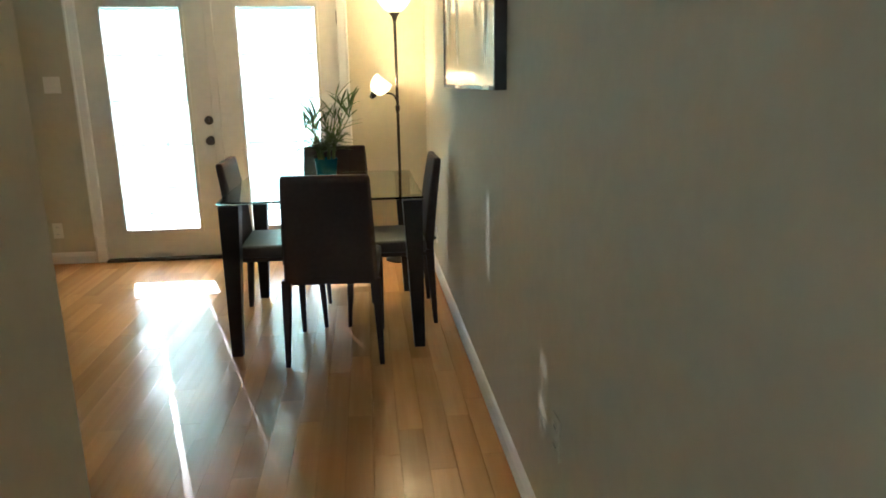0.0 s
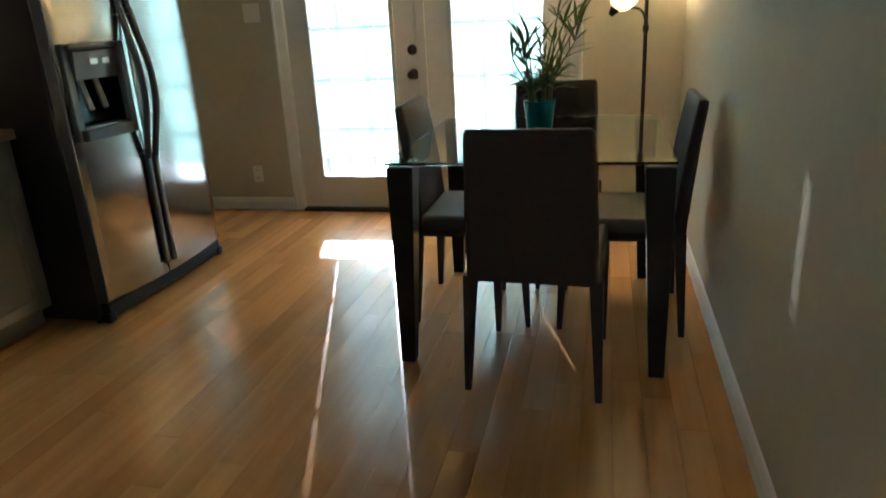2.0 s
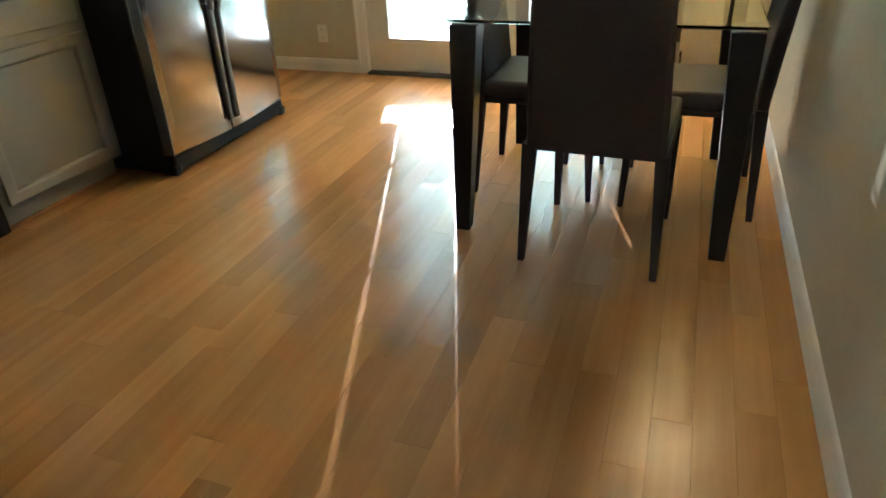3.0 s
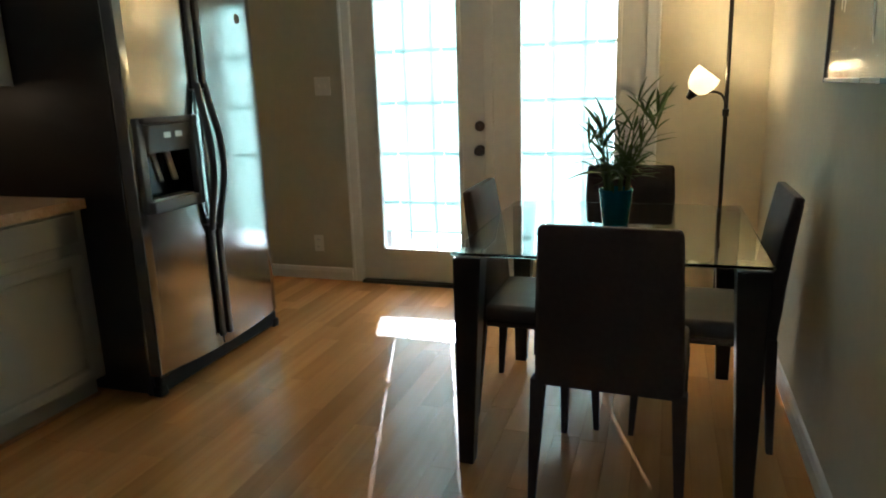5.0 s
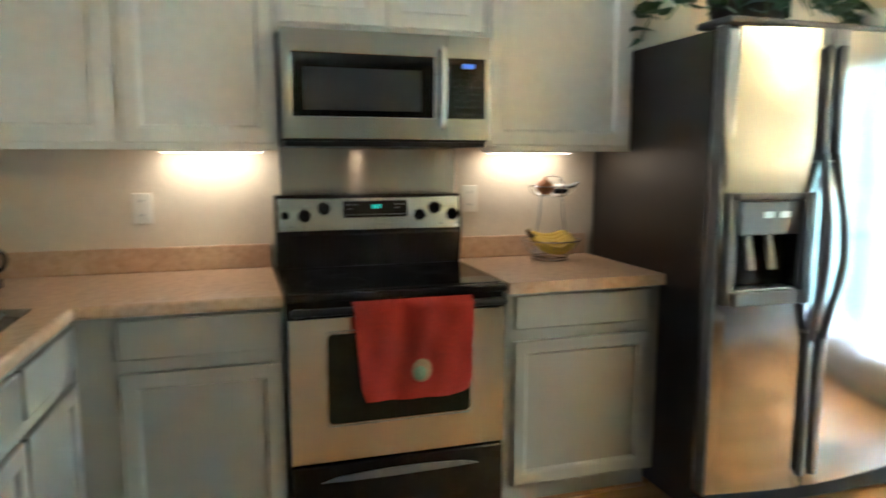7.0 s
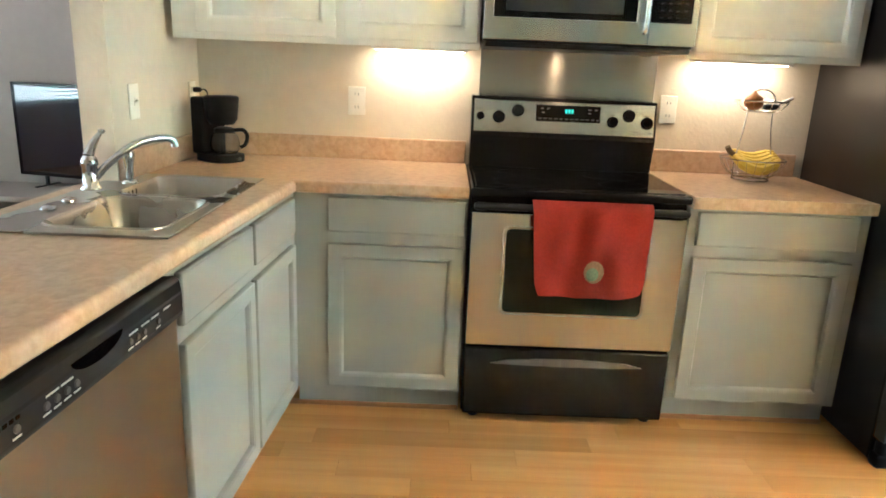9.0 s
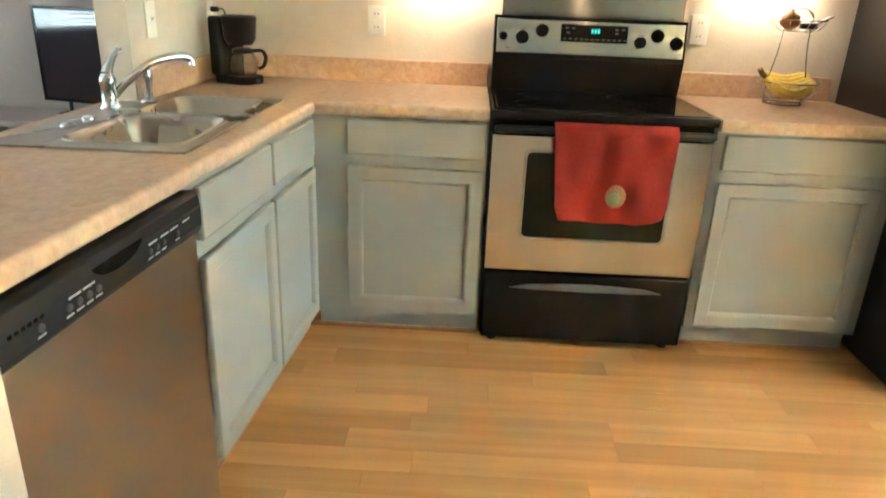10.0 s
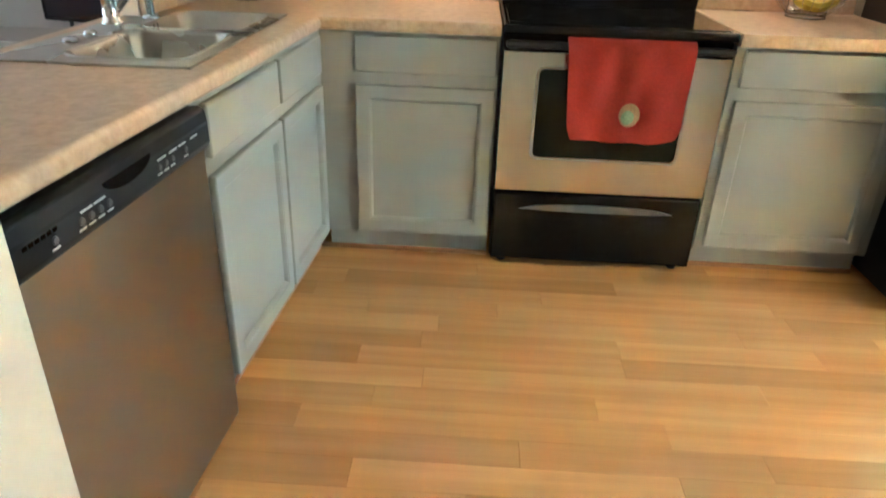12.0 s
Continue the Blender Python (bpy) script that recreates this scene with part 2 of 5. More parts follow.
POTGLASS = glass("coffee_pot_glass", (0.85, 0.85, 0.83))
# white slats; the cyan cast of the daylight is put into their colour
SLAT = through_light("daylight_tinted_slat", (0.60, 0.84, 0.80), 0.5)
SHADE = through_light("frosted_glass_shade", (0.92, 0.90, 0.86), 0.55, 0.3)
TEAL = material("teal_ceramic", (0.012, 0.16, 0.21), 0.2, 0, 0.08, 30.0)
LEAF = through_light("bamboo_leaf", (0.105, 0.155, 0.045), 0.3, 0.45, 0.2)
STALK = material("bamboo_stalk", (0.10, 0.14, 0.035), 0.4, 0, 0.15, 40.0)
IVY = through_light("ivy_leaf", (0.045, 0.085, 0.035), 0.2, 0.45, 0.25)
SOIL = material("potting_soil", (0.03, 0.02, 0.014), 0.95, 0, 0.3, 80.0, 0.8, 90.0)
WICKER = material("dark_wicker", (0.035, 0.022, 0.014), 0.6, 0, 0.3, 60.0, 0.6, 120.0, (1, 1, 5))
BRONZE = material("dark_bronze", (0.035, 0.026, 0.02), 0.35, 0.7, 0.1, 50.0)
TERRY = material("red_terry_cloth", (0.245, 0.024, 0.015), 0.95, 0, 0.14, 140.0, 1.0, 420.0, spec=0.15)
PATCHM = material("embroidered_gold", (0.22, 0.12, 0.055), 0.8, 0, 0.3, 150.0, 0.8, 300.0)
PATCHG = material("embroidered_green", (0.13, 0.17, 0.08), 0.8, 0, 0.3, 150.0, 0.8, 300.0)
PLATE = material("ivory_plate", (0.84, 0.80, 0.70), 0.35, 0, 0.03, 40.0)
SLOT = material("dark_slot", (0.03, 0.028, 0.025), 0.6)
BANANA = material("ripe_banana", (0.62, 0.43, 0.04), 0.5, 0, 0.16, 35.0, 0.1, 80.0)
STEM = material("banana_stem", (0.12, 0.08, 0.03), 0.7, 0, 0.2, 60.0)
ONION = material("onion_skin", (0.42, 0.17, 0.05), 0.4, 0, 0.2, 30.0, 0.1, 80.0, (4, 4, 1))
CANVAS = material("silvered_picture_panel", (0.19, 0.165, 0.11), 0.20, 0.8, 0.35, 5.0, 0.2, 25.0, (1, 1.5, 0.6))
STROKE = material("pale_brush_stroke", (0.62, 0.58, 0.46), 0.3, 0.4, 0.2, 30.0, 0.3, 60.0)
FRAMEB = material("black_picture_frame", (0.02, 0.017, 0.015), 0.3, 0, 0.1, 40.0)
TVG = material("tv_screen", (0.006, 0.006, 0.012), 0.03, 0, 0.1, 20.0, spec=0.9)
CORD = material("black_cord", (0.012, 0.012, 0.012), 0.5)
OAK = material("stained_shoe_moulding", (0.34, 0.15, 0.055), 0.4, 0, 0.18, 40.0, 0.1, 60.0, (6, 1, 6))
SILL = material("dark_threshold", (0.045, 0.038, 0.032), 0.45, 0.4, 0.15, 50.0)
CONCRETE = material("pale_concrete", (0.58, 0.56, 0.52), 0.9, 0, 0.12, 12.0, 0.5, 60.0)
LATCH = material("aged_bronze_knob", (0.10, 0.075, 0.055), 0.35, 0.9, 0.15, 50.0)


# ---- shapes ----
def box(x0, x1, y0, y1, z0, z1, bevel=0.0, seg=2):
    bm = bmesh.new()
    bmesh.ops.create_cube(bm, size=1.0)
    for v in bm.verts:
        v.co = Vector((x0 + (v.co.x + 0.5) * (x1 - x0), y0 + (v.co.y + 0.5) * (y1 - y0), z0 + (v.co.z + 0.5) * (z1 - z0)))
    if bevel:
        bmesh.ops.bevel(bm, geom=bm.edges[:], offset=bevel, segments=seg, profile=0.5, affect="EDGES")
    return bm


def join(*parts):
    first = parts[0]
    for b in parts[1:]:
        me = bpy.data.meshes.new("joined")
        b.to_mesh(me)
        first.from_mesh(me)
        bpy.data.meshes.remove(me)
        b.free()
    return first


def turned(bm, m):
    bmesh.ops.transform(bm, matrix=m, verts=bm.verts)
    return bm


def lathe(profile, n=28, centre=(0, 0, 0)):
    """A turned shape: (radius, height) pairs round the z axis."""
    bm = bmesh.new()
    rings = []
    for r, z in profile:
        if r < 1e-5:
            rings.append([bm.verts.new((centre[0], centre[1], centre[2] + z))])
        else:
            rings.append([bm.verts.new((centre[0] + r * math.cos(2 * math.pi * k / n), centre[1] + r * math.sin(2 * math.pi * k / n), centre[2] + z)) for k in range(n)])
    for a, b in zip(rings, rings[1:]):
        for k in range(n):
            quad = [a[k % len(a)], a[(k + 1) % len(a)], b[(k + 1) % len(b)], b[k % len(b)]]
            quad = [v for i, v in enumerate(quad) if v not in quad[:i]]
            if len(quad) > 2:
                bm.faces.new(quad)
    bmesh.ops.recalc_face_normals(bm, faces=bm.faces)
    return bm


def tube(points, radius, n=10, closed=False):
    """A round bar along points; radius: one, or one for each point."""
    bm = bmesh.new()
    pts = [Vector(p) for p in points]
    radii = radius if isinstance(radius, (list, tuple)) else [radius] * len(pts)
    rings, up = [], None
    for i, p in enumerate(pts):
        a = pts[i - 1] if i or closed else p
        b = pts[(i + 1) % len(pts)] if i + 1 < len(pts) or closed else p
        d = (b - a).normalized()
        if up is None:
            up = d.orthogonal().normalized()
        up = (up - d * up.dot(d)).normalized()
        side = d.cross(up)
        rings.append([bm.verts.new(p + radii[i] * (math.cos(2 * math.pi * k / n) * up + math.sin(2 * math.pi * k / n) * side)) for k in range(n)])
    pairs = list(zip(rings, rings[1:])) + ([(rings[-1], rings[0])] if closed else [])
    for a, b in pairs:
        for k in range(n):
            bm.faces.new((a[k], a[(k + 1) % n], b[(k + 1) % n], b[k]))
    if not closed:
        bm.faces.new(rings[0][::-1])
        bm.faces.new(rings[-1])
    bmesh.ops.recalc_face_normals(bm, faces=bm.faces)
    return bm


def curve(points, steps=8):
    """Points on a smooth line through the points."""
    p = [Vector(q) for q in points]
    p = [2 * p[0] - p[1]] + p + [2 * p[-1] - p[-2]]
    out = []
    for i in range(1, len(p) - 2):
        for k in range(steps):
            t = k / steps
            out.append(0.5 * (2 * p[i] + (p[i + 1] - p[i - 1]) * t + (2 * p[i - 1] - 5 * p[i] + 4 * p[i + 1] - p[i + 2]) * t * t + (3 * p[i] - p[i - 1] - 3 * p[i + 1] + p[i + 2]) * t ** 3))
    return out + [p[-2]]


def prism(outline, depth, m=None, bevel=0.0):
    """An outline in (x, z), pushed from y = 0 to y = depth."""
    bm = bmesh.new()
    f = bm.faces.new([bm.verts.new((x, 0, z)) for x, z in outline])
    made = bmesh.ops.extrude_face_region(bm, geom=[f])
    for v in [g for g in made["geom"] if isinstance(g, bmesh.types.BMVert)]:
        v.co.y += depth
    bmesh.ops.recalc_face_normals(bm, faces=bm.faces)
    if bevel:
        bmesh.ops.bevel(bm, geom=bm.edges[:], offset=bevel, segments=2, profile=0.5, affect="EDGES")
    return turned(bm, m) if m else bm


def round_rect(x0, x1, z0, z1, r, n=5):
    out = []
    for cx, cz, a in ((x1 - r, z1 - r, 0), (x0 + r, z1 - r, 90), (x0 + r, z0 + r, 180), (x1 - r, z0 + r, 270)):
        out += [(cx + r * math.cos(radians(a + 90 * k / n)), cz + r * math.sin(radians(a + 90 * k / n))) for k in range(n + 1)]
    return out


def ring_frame(x0, x1, z0, z1, a, b, c, e, y0, y1, bevel=0.0):
    """One flat frame in (x, z), outside x0..x1, z0..z1, its opening a..b, c..e, from y0 (front) to y1."""
    bm = bmesh.new()
    out, inn = ((x0, z0), (x1, z0), (x1, z1), (x0, z1)), ((a, c), (b, c), (b, e), (a, e))
    v = {(k, w, y): bm.verts.new((q[k][0], y, q[k][1])) for w, q in ((0, out), (1, inn)) for k in range(4) for y in (y0, y1)}
    for k in range(4):
        n = (k + 1) % 4
        for y in (y0, y1):
            bm.faces.new((v[k, 0, y], v[n, 0, y], v[n, 1, y], v[k, 1, y]))
        for w in (0, 1):
            bm.faces.new((v[k, w, y0], v[n, w, y0], v[n, w, y1], v[k, w, y1]))
    bmesh.ops.recalc_face_normals(bm, faces=bm.faces)
    if bevel:
        bmesh.ops.bevel(bm, geom=[g for g in bm.edges if len(g.link_faces) == 2 and g.calc_face_angle() > 0.5], offset=bevel, segments=2, profile=0.5, affect="EDGES")
    return bm


def taper(x, y, half0, half1, z0, z1, dx=0.0, dy=0.0, bevel=0.003):
    """A square leg at (x, y): half-width half0 at z0, half1 at z1; its top shifted by dx, dy."""
    bm = box(-1, 1, -1, 1, 0, 1)
    for v in bm.verts:
        t = v.co.z
        h = half0 + (half1 - half0) * t
        v.co = Vector((x + v.co.x * h + dx * t, y + v.co.y * h + dy * t, z0 + (z1 - z0) * t))
    bmesh.ops.bevel(bm, geom=bm.edges[:], offset=bevel, segments=2, profile=0.5, affect="EDGES")
    return bm


def mesh_of(name, bm, mat, smooth=True):
    """One mesh; curved parts are shaded smooth, wide flat faces stay flat between their rounded edges."""
    me = bpy.data.meshes.new(name)
    if smooth:
        bm.normal_update()
        area = {f: f.calc_area() for f in bm.faces}
        for e in bm.edges:
            e.smooth = len(e.link_faces) == 2 and e.calc_face_angle(0.0) < radians(46)
        for f in bm.faces:
            near = [area[g] for e in f.edges if e.smooth and e.calc_face_angle(0.0) > 0.03 for g in e.link_faces if g is not f]
            f.smooth = not near or max(near) > area[f] * 0.25
    bm.to_mesh(me)
    bm.free()
    me.materials.append(mat)
    return me


def part(name, bm, mat, parent, label=""):
    ob = new(name, mesh_of(name, bm, mat))
    ob.parent = parent
    return tagged(ob, label=label)


def thing(name, m, label, category, group="", kind=""):
    ob = new(name)
    ob.empty_display_size = 0.1
    ob.matrix_basis = m
    return tagged(ob, label, category, group, kind)


def solid(name, bm, mat, label, category, kind="structure"):
    return tagged(new(name, mesh_of(name, bm, mat)), label, category, "", kind)


def bars(spots, size, depth_from, thick=0.0006):
    """Small printed bars on a front that faces -y: spots of (x, z)."""
    w, h = size
    return join(*[box(x - w / 2, x + w / 2, depth_from - thick, depth_from, z - h / 2, z + h / 2) for x, z in spots])


# ---- structure ----
XW, XR, YN, YS, ZC = -1.730, 1.664, 6.413, -2.6, 2.44   # range wall, right wall, door wall, living room end, ceiling
XL, YP = -3.3, 1.940                                   # television wall, sink wall's kitchen face
D0, D1, DM, DT = -0.783, 1.025, 0.113, 2.00             # double door: jambs, meeting line, head
solid("ground", box(-400, 400, YN + 0.2, 400, -0.30, -0.06), CONCRETE, "pale concrete ground outside the doors", "ground")
solid("subfloor", box(XL - 0.12, XR + 0.12, YS - 0.12, YN + 0.2, -0.20, -0.0125), SILL, "dark base under the floor planks", "floor")
solid("ceiling", box(XL - 0.12, XR + 0.12, YS - 0.12, YN + 0.14, ZC, ZC + 0.1), CEIL, "white textured ceiling", "ceiling")
solid("wall_east", box(XR, XR + 0.12, YS - 0.12, YN + 0.14, -0.01, ZC), BEIGE, "long beige painted wall beside the dining table", "wall")
solid("wall_north", join(box(XW - 0.12, D0 - 0.02, YN, YN + 0.14, -0.01, ZC), box(D1 + 0.02, XR, YN, YN + 0.14, -0.01, ZC), box(D0 - 0.02, D1 + 0.02, YN, YN + 0.14, DT + 0.02, ZC)), BEIGE,
      "beige painted wall with a glazed double door", "wall")
solid("wall_west", box(XW - 0.12, XW, YP - 0.10, YN, -0.01, ZC), CREAM, "cream textured kitchen wall behind the range", "wall")
solid("wall_sink", join(box(XW, -0.955, YP - 0.10, YP, -0.01, ZC), box(-0.955, 0.462, YP - 0.10, YP, -0.01, 0.840), box(-0.955, 0.462, YP - 0.10, YP, 2.10, ZC)), CREAM,
      "cream kitchen wall with an opening over the sink counter", "wall")
solid("wall_pier", box(0.462, 0.632, 1.45, 2.415, -0.01, ZC), CREAM, "cream wall end beside the dishwasher", "wall")
solid("wall_living_west", box(XL - 0.12, XL, YS - 0.12, YP - 0.1, -0.01, ZC), MAUVE, "grey-mauve living room wall behind the television", "wall")
solid("wall_living_north", box(XL, XW - 0.12, YP - 0.10, YP, -0.01, ZC), MAUVE, "grey-mauve living room wall", "wall")
solid("wall_south", join(box(XL, -1.6, YS - 0.12, YS, -0.01, ZC), box(1.3, XR, YS - 0.12, YS, -0.01, ZC), box(-1.6, 1.3, YS - 0.12, YS, -0.01, 0.7), box(-1.6, 1.3, YS - 0.12, YS, 2.15, ZC)), MAUVE,
      "grey-mauve living room wall with a window", "wall")


def skirting(name, x0, x1, y0, y1, face, label):
    """A white skirting with a moulded top along a wall; face: the way it looks."""
    long = (y1 - y0) if face in "+x-x" else (x1 - x0)
    prof = [(0, 0), (0.014, 0), (0.014, 0.055), (0.010, 0.066), (0.010, 0.074), (0.004, 0.084), (0, 0.086)]
    bm = prism(prof, long)
    for v in bm.verts:
        d, along, z = v.co.x, v.co.y, v.co.z
        v.co = {"-x": Vector((x1 - d, y0 + along, z)), "+x": Vector((x0 + d, y0 + along, z)), "-y": Vector((x0 + along, y1 - d, z)), "+y": Vector((x0 + along, y0 + d, z))}[face]
    bmesh.ops.recalc_face_normals(bm, faces=bm.faces)
    solid(name, bm, TRIM, label, "skirting board")


skirting("baseboard", 0, XR, YS, YN, "-x", "white moulded skirting board along the beige wall")
skirting("baseboard", XW, D0 - 0.085, 0, YN, "-y", "white moulded skirting board beside the glazed door")
skirting("baseboard", D1 + 0.085, XR - 0.015, 0, YN, "-y", "white moulded skirting board behind the floor lamp")
skirting("baseboard", 0.632, 0.646, 1.45, 2.412, "+x", "white skirting board on the wall end")

# door casing
prof_w = 0.075
casing = join(box(D0 - prof_w, D0, YN - 0.016, YN, 0, DT + prof_w, 0.004), box(D1, D1 + prof_w, YN - 0.016, YN, 0, DT + prof_w, 0.004),
              box(D0 - prof_w, D1 + prof_w, YN - 0.019, YN - 0.001, DT, DT + prof_w, 0.004),
              box(D0 - prof_w, D0 - prof_w + 0.02, YN - 0.024, YN, 0, DT + prof_w, 0.004), box(D1 + prof_w - 0.02, D1 + prof_w, YN - 0.024, YN, 0, DT + prof_w, 0.004),
              box(D0 - 0.02, D0, YN, YN + 0.14, 0, DT + 0.02), box(D1, D1 + 0.02, YN, YN + 0.14, 0, DT + 0.02), box(D0 - 0.02, D1 + 0.02, YN, YN + 0.14, DT + 0.0005, DT + 0.02))
solid("trim", casing, TRIM, "white moulded casing round the double door", "door casing")
solid("threshold", box(D0, D1, YN - 0.045, YN + 0.14, -0.012, 0.018, 0.006), SILL, "dark metal door threshold", "threshold")


def glazed_door(name, x0, x1, g0, g1, knobs, label):
    """A white door with one tall light, slat blind between two panes, and a dividing grid outside."""
    y0, y1, gz0, gz1 = YN + 0.012, YN + 0.056, 0.236, 1.838
    d = thing(name, pose((x0 + x1) / 2, y0, 0.02), label, "glazed door", kind="structure")
    m = pose(-(x0 + x1) / 2, -y0, -0.02)
    slab = ring_frame(x0 + 0.0004, x1 - 0.0004, 0.0185, DT - 0.0002, g0 - 0.02, g1 + 0.02, gz0 - 0.02, gz1 + 0.02, y0, y1, 0.002)
    part("slab", turned(slab, m), DOORW, d)
    part("lite_frame", turned(ring_frame(g0 - 0.028, g1 + 0.028, gz0 - 0.028, gz1 + 0.028, g0, g1, gz0, gz1, y0 - 0.009, y1 + 0.004, 0.004), m), DOORW, d)
    for y in (y0 + 0.006, y1 - 0.008):
        p = part("pane", turned(box(g0 + 0.0005, g1 - 0.0005, y, y + 0.003, gz0 + 0.0005, gz1 - 0.0005), m), PANE, d)
        p.visible_shadow = False
    w = g1 - g0
    for f in (1 / 3, 2 / 3):
        part("muntin", turned(box(g0 + w * f - 0.006, g0 + w * f + 0.006, y1 - 0.004, y1 + 0.006, gz0, gz1, 0.003), m), DOORW, d)
    for k in range(1, 5):
        z = gz0 + (gz1 - gz0) * k / 5
        part("muntin", turned(box(g0, g1, y1 - 0.0035, y1 + 0.0065, z - 0.009, z + 0.009, 0.003), m), DOORW, d)
    if knobs:
        kx = 0.055
        for z, big in ((1.042, False), (0.893, True)):
            prof = [(0, 0), (0.033, 0), (0.034, 0.006), (0.026, 0.012), (0.012, 0.016), (0.012, 0.034), (0.024, 0.044), (0.029, 0.056), (0.024, 0.068), (0, 0.074)] if big else \
                   [(0, 0), (0.031, 0), (0.032, 0.012), (0.026, 0.018), (0.016, 0.021), (0, 0.022)]
            bm = turned(lathe(prof, 24), pose(kx, y0, z, 90, 0, 0))
            if not big:
                bm = join(bm, box(kx - 0.004, kx + 0.004, y0 - 0.034, y0 - 0.02, z - 0.014, z + 0.014, 0.002))
            part("door_knob" if big else "deadbolt", turned(bm, m), LATCH, d, "aged bronze door knob" if big else "aged bronze deadbolt turn")
    else:
        part("astragal", turned(box(x0 - 0.03, x0 + 0.03, y0 - 0.012, y0 - 0.0005, 0.022, DT - 0.003, 0.004), m), DOORW, d)
        for z in (0.3, 1.03, 1.76):
            part("hinge", turned(box(x1 - 0.006, x1 + 0.004, y0 - 0.008, y0 - 0.0005, z - 0.045, z + 0.045, 0.002), m), LATCH, d)
    return d


def blind(x0, x1, z0, z1, y, pitch, wide, slits, label, category_kind="blind"):
    """A closed slat blind; slits: the shares of its width at which the cord holes let light through."""
    b = thing("slat_blind", pose((x0 + x1) / 2, y, z1), label, category_kind, "slat blinds")
    m = pose(-(x0 + x1) / 2, -y, -z1)
    part("head_rail", turned(box(x0, x1, y - 0.007, y + 0.007, z1 - 0.018, z1 - 0.001, 0.002), m), SLAT, b)
    part("bottom_rail", turned(box(x0, x1, y - 0.006, y + 0.006, z0, z0 + 0.012, 0.002), m), SLAT, b)
    cuts = [x0] + [v for s, h in zip(slits, (0.0032, 0.0022 if x0 < 0 else 0.0026)) for v in (x0 + s * (x1 - x0) - h, x0 + s * (x1 - x0) + h)] + [x1]
    bm = bmesh.new()
    cx = (x0 + x1) / 2
    for a, c in zip(cuts[::2], cuts[1::2]):
        rows = []
        for k in range(4):
            t = k / 3 - 0.5
            yy = 0.0022 * (1 - 4 * t * t) - t * wide * math.sin(radians(18))
            rows.append([bm.verts.new((xx - cx, -yy, t * wide * math.cos(radians(18)))) for xx in (a, c)])
        for r, s in zip(rows, rows[1:]):
            bm.faces.new((r[0], r[1], s[1], s[0]))
    me = mesh_of("slat", bm, SLAT)
    n = int((z1 - 0.02 - z0 - 0.012) / pitch) + 1
    pitch = (z1 - 0.02 - z0 - 0.012) / n
    for k in range(n):
        ob = new("slat", me)
        ob.parent = b
        ob.location = (random.uniform(-0.00012, 0.00012), 0, z0 + 0.012 + pitch * (k + 0.55) - z1)
        ob.rotation_euler = (radians(random.uniform(-2.5, 2.5)), 0, 0)
    return b


glazed_door("door_1", D0, DM, -0.626, -0.086, True, "white door with a tall glazed light and closed blind")
glazed_door("door_2", DM, D1, 0.311, 0.862, False, "fixed white door with a tall glazed light and closed blind")
for g0, g1 in ((-0.626, -0.086), (0.311, 0.862)):
    blind(g0 + 0.006, g1 - 0.006, 0.35, 1.8375, YN + 0.035, 0.0140, 0.0165, (0.214, 0.81) if g0 < 0 else (0.264, 0.805), "white mini blind, closed, glowing with daylight")

# living room window, behind the walk
win = thing("window_1", pose(0.3, YS - 0.06, 0.7), "living room window with white frame and half-open blind", "window", kind="structure")
wm = pose(-0.3, -(YS - 0.06), -0.7)
part("window_frame", turned(join(box(-1.6, -1.55, YS - 0.10, YS - 0.02, 0.7, 2.15), box(1.25, 1.3, YS - 0.10, YS - 0.02, 0.7, 2.15), box(-1.55, 1.25, YS - 0.10, YS - 0.02, 0.7, 0.75),
     box(-1.55, 1.25, YS - 0.10, YS - 0.02, 2.10, 2.15), box(-1.55, 1.25, YS - 0.08, YS - 0.04, 1.40, 1.44), box(0.28, 0.32, YS - 0.079, YS - 0.041, 0.75, 2.10)), wm), TRIM, win)
gp = part("pane", turned(box(-1.55, 1.25, YS - 0.064, YS - 0.060, 0.75, 2.10), wm), PANE, win)
gp.visible_shadow = False
lb = thing("window_blind", pose(-0.15, YS - 0.012, 2.14), "white slat blind, half open, in the living room window", "blind")
sl = mesh_of("slat", box(-1.43, 1.43, -0.022, 0.022, -0.0012, 0.0012), SLAT)
for k in range(34):
    ob = new("slat", sl)
    ob.parent, ob.location, ob.rotation_euler = lb, (0, 0.024, -0.04 - 0.041 * k), (radians(28), 0, 0)


# ---- kitchen ----
FACE_W = lambda y: pose(-1.15, y, 0, 0, 0, 90)      # local x runs along +y, the front looks towards +x
SKEW = 3.6                                          # the sink run is not quite square to the range wall
YF = 2.4565
FACE_S = lambda d: pose(-1.15 + d * math.cos(radians(SKEW)), YF - d * math.sin(radians(SKEW)), 0, 0, 0, 180 - SKEW)   # d from the corner; local x runs back to it


